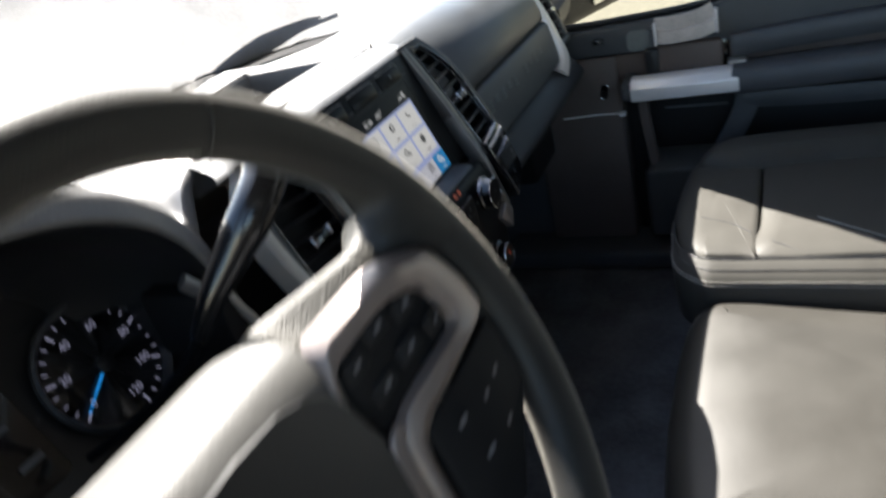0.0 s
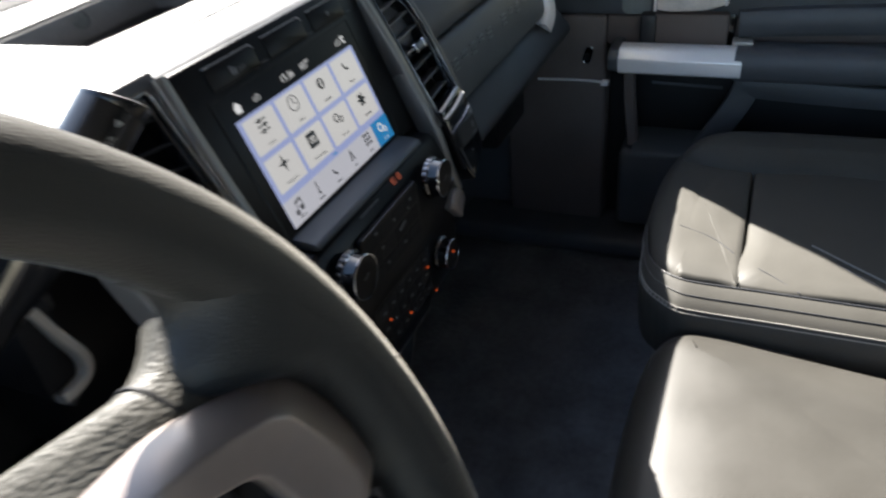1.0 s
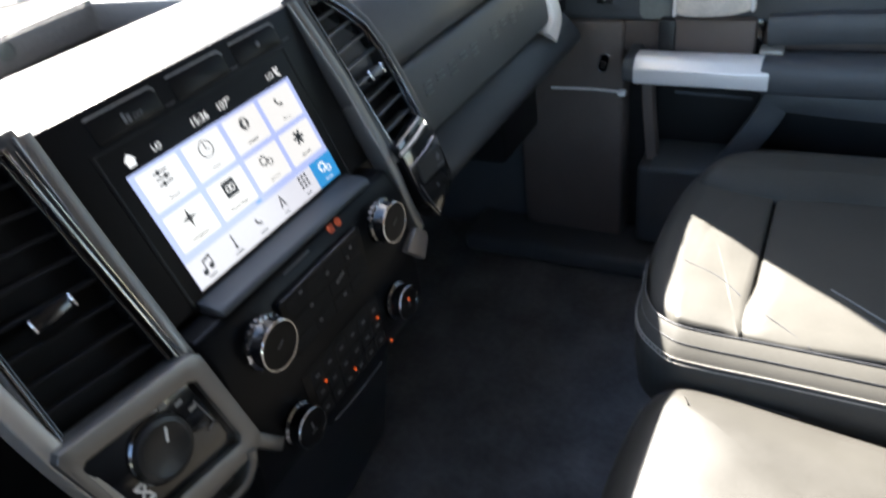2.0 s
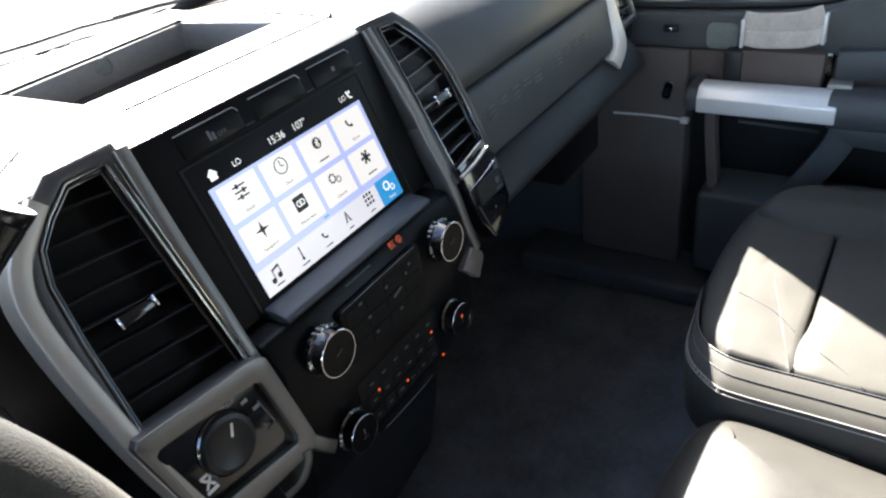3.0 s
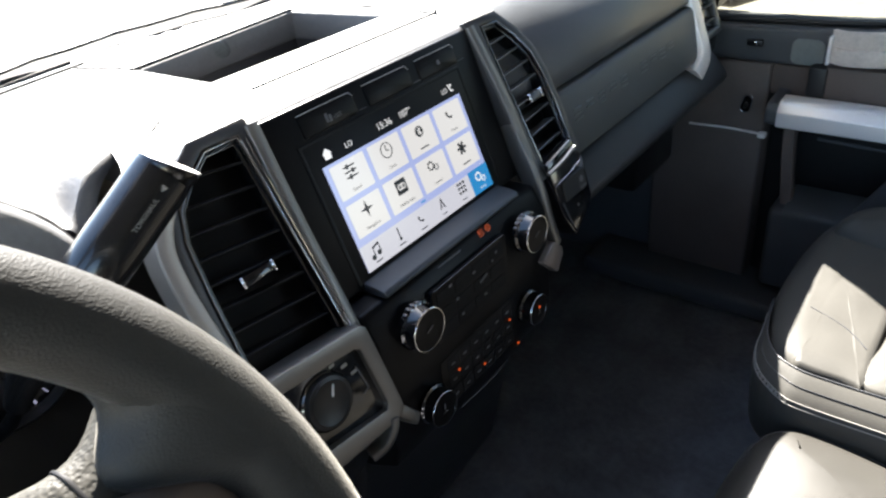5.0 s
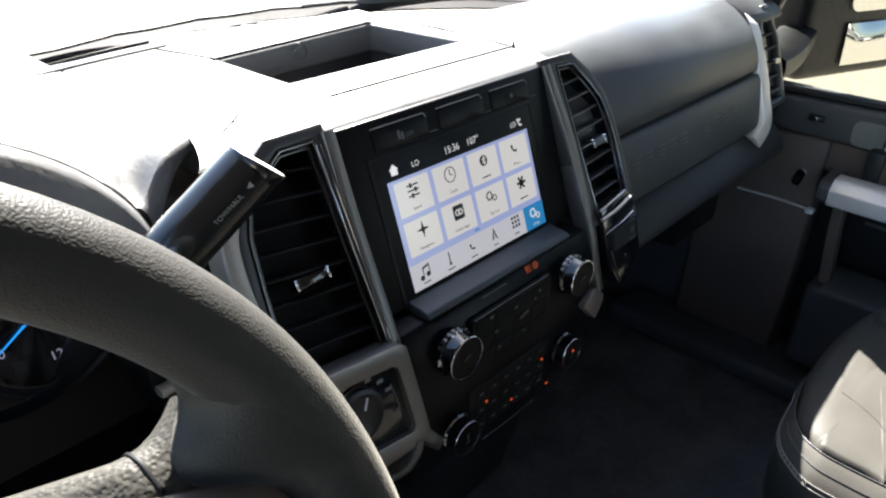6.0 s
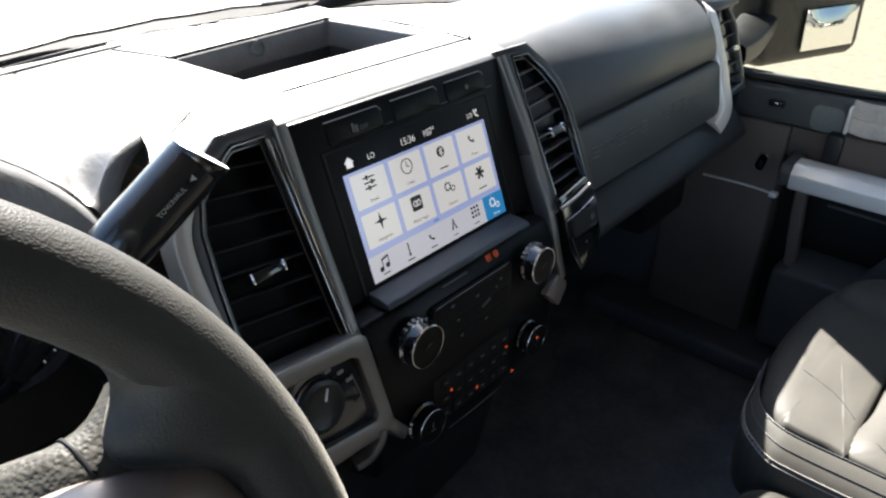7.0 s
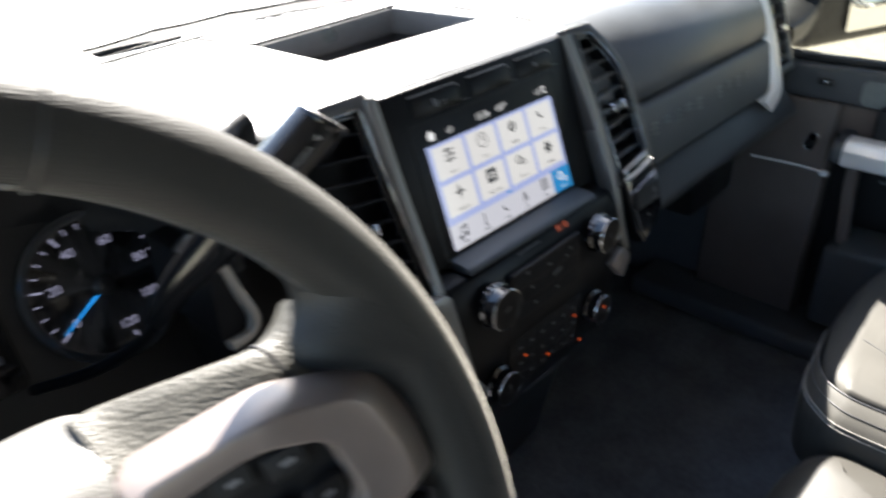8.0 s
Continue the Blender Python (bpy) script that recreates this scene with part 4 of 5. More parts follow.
def icon(row, col, u, v):
    if row == 0 and col == 0:
        return [rect(u - 0.006, v + dv - 0.0006, u + 0.006, v + dv + 0.0006) for dv in (-0.0042, 0, 0.0042)] + [rect(u + du - 0.001, v + dv - 0.0019, u + du + 0.001, v + dv + 0.0019) for du, dv in ((-0.002, 0.0042), (0.0025, 0), (-0.0015, -0.0042))]
    if row == 0 and col == 1:
        return arc_strips(u, v, 0.0058, 0.0066, n=22) + [line(u, v, u, v + 0.0045, 0.0008), line(u, v, u + 0.003, v - 0.001, 0.0008)]
    if row == 0 and col == 2:
        return arc_strips(u, v, 0.0, 0.0048, n=14)
    if row == 0:
        return handset(u, v, 0.0045)
    if col == 0:
        return [[(u + (0.0072 if k % 2 == 0 else 0.0018) * math.sin(k * math.pi / 4), v + (0.0072 if k % 2 == 0 else 0.0018) * math.cos(k * math.pi / 4)) for k in range(8)]]
    if col == 1:
        return [rounded(u - 0.0062, v - 0.0062, u + 0.0062, v + 0.0062, 0.0012)]
    if col == 2:
        return gear(u - 0.0022, v + 0.0012, 0.0044) + gear(u + 0.004, v - 0.002, 0.003)
    return [line(u + 0.006 * math.cos(a), v + 0.006 * math.sin(a), u - 0.006 * math.cos(a), v - 0.006 * math.sin(a), 0.0024) for a in (0, math.pi / 3, 2 * math.pi / 3)]


for row, (v0, v1) in enumerate(((0.0600, 0.0880), (0.0275, 0.0555))):
    for col in range(4):
        u0 = 0.0045 + 0.0425 * col
        tile = part("app_tile", prism(rounded(u0, v0, u0 + 0.0375, v1, 0.0008, 2), 0.0003, SC @ Matrix.Translation((0, 0, 0.0006))), SCREEN_TILE, display)
        cu, cv = u0 + 0.0187, v0 + 0.0185
        part("icon", flat(icon(row, col, cu, cv), ICON), DARK_PRINT, tile)
        if row == 1 and col == 1:
            part("icon", flat(arc_strips(cu - 0.0018, cv, 0.0018, 0.0028, n=12) + arc_strips(cu + 0.0018, cv, 0.0018, 0.0028, n=12), SC @ Matrix.Translation((0, 0, 0.0013))), SCREEN_TILE, tile)
        if row == 0 and col == 2:
            part("icon", flat([line(cu, cv - 0.0035, cu, cv + 0.0035, 0.0007), line(cu, cv + 0.0035, cu + 0.002, cv + 0.0017, 0.0007), line(cu + 0.002, cv + 0.0017, cu - 0.002, cv - 0.0017, 0.0007), line(cu, cv - 0.0035, cu + 0.002, cv - 0.0017, 0.0007), line(cu + 0.002, cv - 0.0017, cu - 0.002, cv + 0.0017, 0.0007)], SC @ Matrix.Translation((0, 0, 0.0013))), SCREEN_TILE, tile)
        if NAMES[row][col]:
            lettering(NAMES[row][col], 0.0026, SC @ Matrix.Translation((cu, v0 + 0.0032, 0.0011)), DARK_PRINT, tile, align="CENTER")
        else:
            part("caption_bar", flat([rect(cu - 0.0055, v0 + 0.0038, cu + 0.0055, v0 + 0.0049)], ICON), FAINT_PRINT, tile)
blue = part("settings_tile", prism(rect(0.1455, 0.0, 0.174, 0.0225), 0.0003, SC @ Matrix.Translation((0, 0, 0.0007))), SCREEN_BLUE, display, "blue settings tile")
part("icon", flat(gear(0.158, 0.0145, 0.0046) + gear(0.1645, 0.0105, 0.003), ICON), SCREEN_TEXT, blue)
lettering("Settings", 0.0022, SC @ Matrix.Translation((0.160, 0.0028, 0.0011)), SCREEN_TEXT, blue, align="CENTER")
part("icon", flat([circle(0.0105, 0.0085, 0.0022, 10), circle(0.0175, 0.0100, 0.0022, 10), rect(0.0121, 0.0085, 0.0128, 0.0165), rect(0.0191, 0.0100, 0.0198, 0.0180), line(0.0121, 0.0160, 0.0198, 0.0177, 0.0016)], ICON), DARK_PRINT, bar)
part("icon", flat([rect(0.0430, 0.0080, 0.0440, 0.0185), circle(0.0435, 0.0085, 0.0014, 8)], ICON), DARK_PRINT, bar)
part("icon", flat(handset(0.0725, 0.0130, 0.0036), ICON), DARK_PRINT, bar)
part("icon", flat([[(0.1015, 0.0190), (0.0980, 0.0085), (0.1000, 0.0095), (0.1015, 0.0170)], [(0.1015, 0.0190), (0.1050, 0.0085), (0.1030, 0.0095), (0.1015, 0.0170)]], ICON), DARK_PRINT, bar)
part("icon", flat([rect(0.127 + 0.004 * i, 0.0095 + 0.004 * j, 0.1294 + 0.004 * i, 0.0119 + 0.004 * j) for i in range(3) for j in range(3)], ICON), DARK_PRINT, bar)
for u, w in ((0.0145, 0.010), (0.0435, 0.011), (0.0725, 0.010), (0.1015, 0.007), (0.1315, 0.008)):
    part("caption_bar", flat([rect(u - w / 2.6, 0.0036, u + w / 2.6, 0.0045)], ICON), FAINT_PRINT, bar)
part("page_mark", flat([rect(0.0795, 0.0238, 0.0855, 0.0252)], ICON), SCREEN_BLUE, display)
part("page_mark", flat([rect(0.0895, 0.0238, 0.0955, 0.0252)], ICON), SCREEN_BG, display)
STATUS = SC @ Matrix.Translation((0, 0, 0.0004))
part("home_icon", flat([[(0.006, 0.0945), (0.0125, 0.0945), (0.0125, 0.0985), (0.006, 0.0985)], [(0.0045, 0.0985), (0.014, 0.0985), (0.00925, 0.1030)]], STATUS), SCREEN_TEXT, display)
lettering("LO", 0.0046, STATUS @ Matrix.Translation((0.0280, 0.0955, 0)), SCREEN_TEXT, display)
lettering("15:36", 0.0060, STATUS @ Matrix.Translation((0.0655, 0.0955, 0)), SCREEN_TEXT, display)
lettering("107\u00b0", 0.0060, STATUS @ Matrix.Translation((0.0930, 0.0955, 0)), SCREEN_TEXT, display)
lettering("LO", 0.0046, STATUS @ Matrix.Translation((0.1520, 0.0960, 0)), SCREEN_TEXT, display)
part("seat_icon", flat([line(0.163, 0.102, 0.165, 0.096, 0.0014), line(0.165, 0.096, 0.168, 0.0955, 0.0014), circle(0.1665, 0.1005, 0.0012, 8)], STATUS), SCREEN_TEXT, display)

# ---- instrument cluster ----
cluster = thing("instrument_cluster", (-0.50, 0.12, 1.28), "instrument cluster with a round speedometer under a dark hood", "instrument cluster")


def arch(a, d, grow=0.0, high=1.0):
    t = math.pi * a
    ca, sa = math.cos(t), math.sin(t)
    return (-0.498 + (0.238 + grow) * math.copysign(abs(ca) ** (2 / 2.25), ca), 0.030 + d, 1.375 + (0.160 + grow) * abs(sa) ** (2 / 2.25) * high)


def arch_sheet(rows):
    bm, n = bmesh.new(), 48
    grid = [[bm.verts.new(arch(i / n, d - 0.006 * abs(math.sin(math.pi * i / n)) * (1 if d < 0.05 else 0), g, h)) for i in range(n + 1)] for d, g, h in rows]
    for p, q in zip(grid, grid[1:]):
        for i in range(n):
            bm.faces.new((p[i], p[i + 1], q[i + 1], q[i]))
    return bm


part("hood", arch_sheet([(-0.0120, -0.0105, 1), (-0.0145, -0.0095, 1), (-0.0150, -0.0080, 1), (-0.0140, -0.0060, 1), (-0.0060, 0.0072, 1), (-0.0045, 0.0086, 1), (-0.001, 0.0104, 1), (0.003, 0.0120, 1), (0.02, 0.014, 1), (0.07, 0.012, 0.985), (0.12, 0.010, 0.95), (0.18, 0.008, 0.87), (0.24, 0.004, 0.74), (0.30, 0.0, 0.56), (0.34, 0.0, 0.40)]), DASH, cluster, "pale sunlit hood over the dials", 60)
part("hood_lining", arch_sheet([(-0.0120, -0.0105, 1), (-0.010, -0.0112, 1), (0.004, -0.0112, 1), (0.05, -0.012, 0.97), (0.11, -0.016, 0.91), (0.150, -0.05, 0.80), (0.160, -0.15, 0.4), (0.165, -0.24, 0.0)]), BLACK, cluster, "black lining under the hood")
part("lip_trim", sweep([Vector(arch(i / 40, 0.0045 - 0.006 * math.sin(math.pi * i / 40), 0.0122)) for i in range(41)], 0.0008, 0.0008, (0, -1, 0), 8, 2.0, 0), RUBBER, cluster)
CL = basis((-0.308, 0.150, 1.336), (1, 0, 0), (0, -0.91, 0.414)) @ Matrix.Scale(1.08, 4)
part("face_panel", prism([(-0.42, -0.10), (0.055, -0.10), (0.062, 0.02), (0.03, 0.10), (-0.40, 0.10)], 0.004, CL @ Matrix.Translation((0, 0, -0.006))), BLACK, cluster)
gauge = part("speedometer", lathe([(0.052, -0.004), (0.052, -0.001), (0.0505, 0.0), (0.001, 0.0)], CL, 48), GLOSS, cluster, "round speedometer with white figures and a blue needle")
part("bezel", lathe([(0.052, -0.004), (0.0565, -0.002), (0.0575, 0.006), (0.0555, 0.009), (0.053, 0.006), (0.0515, 0.0)], CL, 56), GUN, gauge)
ON = CL @ Matrix.Translation((0, 0, 0.0008))
for k in range(25):
    a = radians(213 - 294 * k / 24)
    major = k % 4 == 0
    r0, w = (0.0415, 0.0016) if major else (0.0445, 0.0009)
    part("tick", flat([line(r0 * math.cos(a), r0 * math.sin(a), 0.0490 * math.cos(a), 0.0490 * math.sin(a), w)], ON), GAUGE_WHITE, gauge)
    if major:
        lettering(str(k // 4 * 20), 0.0068, ON @ Matrix.Translation((0.0335 * math.cos(a), 0.0335 * math.sin(a) - 0.003, 0)), GAUGE_WHITE, gauge, "figure", "CENTER")
na = radians(210)
part("needle", prism([(0.010 * math.cos(na) - 0.0016, 0.010 * math.sin(na)), (0.010 * math.cos(na) + 0.0016, 0.010 * math.sin(na)), (0.045 * math.cos(na) + 0.0005, 0.045 * math.sin(na)), (0.045 * math.cos(na) - 0.0005, 0.045 * math.sin(na))], 0.001, CL @ Matrix.Translation((0, 0, 0.005))), GAUGE_BLUE, gauge, "glowing blue needle")
part("needle_hub", lathe([(0.008, 0.0), (0.008, 0.005), (0.006, 0.0065), (0.001, 0.007)], CL, 24), BLACK, gauge)
part("info_display", prism(rounded(-0.165, -0.045, -0.070, 0.055, 0.006), 0.002, CL @ Matrix.Translation((0, 0, -0.002)), 0.0006, 1), GLOSS, cluster)
for u, v, w in ((-0.085, 0.035, 0.018), (-0.10, 0.012, 0.03), (-0.09, -0.02, 0.02)):
    part("print_mark", flat([rect(u - w / 2, v - 0.003, u + w / 2, v + 0.003)], CL @ Matrix.Translation((0, 0, 0.0004))), GAUGE_BLUE if v > 0.02 else FAINT_PRINT, cluster)
part("tachometer", lathe([(0.0575, -0.004), (0.0575, 0.006), (0.0555, 0.009), (0.052, 0.0), (0.001, 0.0)], CL @ Matrix.Translation((-0.38, 0, 0)), 48), GLOSS, cluster)
part("ignition_surround", sweep([(-0.292, 0.030, 1.412), (-0.275, 0.022, 1.385), (-0.265, 0.016, 1.355), (-0.268, 0.012, 1.336), (-0.282, 0.008, 1.328)], 0.007, 0.004, (0, -1, 0), 10, 3.0, 5), GUN, cluster, "curved grey trim beside the column")
part("column_shroud", sweep([(-0.498, 0.16, 1.25), (-0.498, 0.02, 1.305), (-0.498, -0.12, 1.370), (-0.498, -0.228, 1.421)], 0.060, 0.048, (0, 0, 1), 20, 3.0, 5), BLACK, cluster)

# ---- shift lever ----
lever = thing("shift_lever", (-0.45, -0.03, 1.36), "black column shift lever with a pale end cap", "shift lever")
LA, LB = Vector((-0.368, -0.060, 1.417)), Vector((-0.2455, -0.0735, 1.5045))
axis = (LB - LA).normalized()
LG, LM = Vector((-0.342, -0.020, 1.395)), LA.lerp(LB, 0.62)
part("stalk", sweep([LG.lerp(LM, 0.05), LG + Vector((-0.002, 0.025, -0.025)), LG + Vector((-0.02, 0.07, -0.06)), LG + Vector((-0.05, 0.11, -0.08))], 0.0042, 0.0042, (0, 0, 1), 14, 2.0, 5), PIANO, lever)
part("grip", sweep([LG, LG.lerp(LM, 0.04), LG.lerp(LM, 0.35) + Vector((-0.005, 0, 0.001)), LG.lerp(LM, 0.70) + Vector((-0.003, 0, 0)), LM, LA.lerp(LB, 0.82), LA.lerp(LB, 0.985)], 0.0155, 0.0155, (0, 0, 1), 28, 2.0, 5, scale=lambda q: 0.26 + 0.74 * min(1.0, max(0.0, q / 0.60)) ** 1.2), LEVER_BLACK, lever, "smooth black grip")
LF = basis(LB + axis * 0.0035, axis.cross(Vector((0, 0, 1))), axis + Vector((-0.13, -0.27, 0.27)))
part("collar", lathe([(0.0135, -0.013), (0.0153, -0.008), (0.0160, -0.003), (0.0162, 0.0), (0.0159, 0.0006), (0.0155, 0.0004)], LF, 36), LEVER_BLACK, lever)
part("end_cap", lathe([(0.0156, -0.001), (0.0156, 0.0004), (0.0150, 0.0009), (0.001, 0.0011)], LF, 36), BRIGHT, lever, "pale satin end cap")
nrm = Vector((-0.2458, -0.9489, 0.1978)).normalized()
LT = basis(LA.lerp(LB, 0.775) + nrm * 0.0161, axis, nrm)
lettering("TOW/HAUL", 0.0026, LT @ Matrix.Translation((0, -0.0013, 0)), LEVER_PRINT, lever)
part("print_mark", flat([[(0.0262, -0.0017), (0.0230, 0.0), (0.0262, 0.0017)]], LT), LEVER_PRINT, lever)

# ---- steering wheel ----
wheel = thing("steering_wheel", (-0.4983, -0.2377, 1.4249), "black leather steering wheel with silver spoke trim", "steering wheel")
SW = basis((-0.4983, -0.2377, 1.4249), (1, 0, 0), (0, -0.9092, 0.4163))


def rim():
    bm, n, m = bmesh.new(), 120, 20
    rings = []
    for i in range(n):
        a = 2 * math.pi * i / n
        deg = math.degrees(a) % 360
        grip = sum(math.exp(-((deg - c + 180) % 360 - 180) ** 2 / 300) for c in (28, 152))
        rr, rw = 0.0172 - 0.0006 * grip, 0.0150 + 0.0012 * grip
        R = 0.1822 + 0.0014 * grip
        ring = []
        for k in range(m):
            t = 2 * math.pi * k / m
            ring.append(bm.verts.new(((R + rr * math.cos(t)) * math.cos(a), (R + rr * math.cos(t)) * math.sin(a), rw * math.sin(t))))
        rings.append(ring)
    for i in range(n):
        p, q = rings[i], rings[(i + 1) % n]
        for k in range(m):
            bm.faces.new((p[k], p[(k + 1) % m], q[(k + 1) % m], q[k]))
    bm.transform(SW)
    return bm


def sunk(bm, start, slope, drop):
    """The wheel is dished: what lies within start of its axis sinks towards the hub."""
    back = SW.inverted()
    for v in bm.verts:
        p = back @ v.co
        d = min(0.052, max(0.0, start - abs(p.x)))
        v.co = SW @ Vector((p.x, p.y - drop * d, p.z - slope * d))
    return bm


part("rim", rim(), WHEEL, wheel, "grained black leather rim", 0).data.shade_smooth()
# wedge where spoke and rim flow together
def web(s):
    """Leather running from the rim's crest down to the spoke, round the end of the opening."""
    crest = [37, 35, 33, 30, 26, 20, 16, 12, 7, 1, -6]
    edge = [(0.1350, 0.0985, 0.0), (0.1396, 0.0930, -0.001), (0.1422, 0.0880, -0.003), (0.1428, 0.0825, -0.005), (0.1400, 0.0765, -0.006), (0.1330, 0.0670, -0.0045), (0.1345, 0.0575, -0.0040), (0.1520, 0.0450, -0.0045), (0.1600, 0.0310, -0.0045), (0.1630, 0.0130, -0.0045), (0.164, -0.012, -0.0045)]
    bm, rows = bmesh.new(), []
    path = smooth_path([(0.1825 * math.cos(radians(a)), 0.1825 * math.sin(radians(a)), 0.0155) for a in crest], 5)
    low = smooth_path(edge, 5)
    for p, q in zip(path, low):
        row = []
        for k in range(9):
            t = k / 8
            c = p.lerp(q, t)
            c.z = q.z + (p.z - q.z) * (1 - t ** 1.7) ** 0.75
            row.append(bm.verts.new((s * c.x, c.y, c.z)))
        k = len(rows)
        run = low[min(k + 1, len(low) - 1)] - low[max(k - 1, 0)]
        out = Vector((run.y, -run.x, 0)).normalized()
        out *= min(1.0, max(0.0, (26 - k) / 4))
        for far, deep in ((0.0004, 0.0022), (0.0, 0.0060)):
            row.append(bm.verts.new((s * (q.x + out.x * far), q.y + out.y * far, q.z - deep)))
        rows.append(row)
    for a, b in zip(rows, rows[1:]):
        for k in range(len(a) - 1):
            bm.faces.new((a[k], a[k + 1], b[k + 1], b[k]))
    bm.transform(SW)
    return bm


for s in (1, -1):
    part("rim_web", web(s), WHEEL, wheel, "", 70)
for a in (63, 117, 243, 297):
    c = Vector((0.182 * math.cos(radians(a)), 0.182 * math.sin(radians(a)), 0))
    ringpts = [c + Vector((math.cos(radians(a)), math.sin(radians(a)), 0)) * 0.0175 * math.cos(t) + Vector((0, 0, 0.0153)) * math.sin(t) for t in [2 * math.pi * k / 28 for k in range(28)]]
    part("seam", sweep([SW @ p for p in ringpts], 0.0005, 0.0005, SW.to_3x3() @ Vector((-math.sin(radians(a)), math.cos(radians(a)), 0)), 6, 2.0, 0, True), DARK_PRINT, wheel)
for k in range(46):
    a = radians(65 + 0.95 * k)
    p = Vector((0.1652 * math.cos(a), 0.1652 * math.sin(a), 0.004))
    part("stitch", box(-0.0022, 0.0022, -0.0006, 0.0006, -0.0006, 0.0006, 0, 1, SW @ Matrix.Translation(p) @ Matrix.Rotation(a + math.pi / 2 + 0.35, 4, "Z")), THREAD, wheel)
COVER = [(0.0640, -0.032), (0.0690, -0.026), (0.0712, -0.020), (0.0715, -0.0150), (0.0695, -0.0105), (0.0645, -0.0065), (0.060, -0.004), (0.02, -0.002), (0.02, -0.034)]
COVER_HUB = [(0.062, -0.068), (0.0695, -0.058), (0.0725, -0.050), (0.0735, -0.043), (0.0690, -0.0365), (0.0610, -0.028), (0.054, -0.0205), (0.01, -0.018), (0.01, -0.068)]


def spoke_cover(side):
    """Leather over an upper spoke: its section turns over and sinks towards the hub."""
    bm, rows = bmesh.new(), []
    for k in range(17):
        u = side * (0.066 + 0.0790 * k / 16)
        q = min(1.0, max(0.0, (0.1215 - abs(u)) / 0.0465))
        rise = 26 * max(0.0, abs(u) - 0.1255) ** 2
        rows.append([bm.verts.new(SW @ Vector((u, a[0] + (b[0] - a[0]) * q + rise, a[1] + (b[1] - a[1]) * q + 0.0005 * math.sin(97 * u + 40 * a[0])))) for a, b in zip(eased(COVER), eased(COVER_HUB))])
    for a, b in zip(rows, rows[1:]):
        for k in range(len(a)):
            bm.faces.new((a[k], a[(k + 1) % len(a)], b[(k + 1) % len(a)], b[k]))
    bm.faces.new(rows[0][::-1])
    bm.faces.new(rows[-1])
    bmesh.ops.recalc_face_normals(bm, faces=bm.faces)
    return bm


for side in (1, -1):
    part("spoke_cover", spoke_cover(side), WHEEL_CRINKLE, wheel, "crinkled leather upper spoke", 80)
    u = side * 0.1255
    part("seam", sweep([SW @ Vector((u + du, v, w)) for du, v, w in ((0.001, 0.0600, -0.0036), (0.0005, 0.0645, -0.0062), (0.0, 0.0697, -0.0102), (-0.0005, 0.0717, -0.0148), (-0.0005, 0.0714, -0.0200), (-0.0005, 0.0690, -0.026))], 0.0008, 0.0005, SW.to_3x3() @ Vector((0, 0.7, 0.7)), 8, 2.0, 4), KEY, wheel, "dark stitched seam")
def airbag_pad():
    """A stuffed pad, narrower towards its foot, with a broad rounded shoulder."""
    bm, rows, n = bmesh.new(), [], 72
    steps = [(0.0, -0.080), (0.0, -0.052), (0.0015, -0.0420), (0.0050, -0.0330), (0.0100, -0.0255), (0.0160, -0.0200), (0.0240, -0.0158), (0.0330, -0.0130), (0.0420, -0.0118), (0.0500, -0.0113)]
    for edge, w in steps:
        row = []
        for k in range(n):
            t = 2 * math.pi * k / n
            c, d = math.cos(t), math.sin(t)
            v = math.copysign(abs(d) ** 0.24, d) * (0.0775 - edge) - 0.007
            wide = min(0.085, max(0.042, 0.059 + 0.44 * v)) - edge * 0.25
            row.append(bm.verts.new((math.copysign(abs(c) ** 0.24, c) * wide, v, w)))
        rows.append(row)
    for a, b in zip(rows, rows[1:]):
        for k in range(n):
            bm.faces.new((a[k], a[(k + 1) % n], b[(k + 1) % n], b[k]))
    bm.faces.new(rows[-1])
    bm.transform(SW)
    return bm


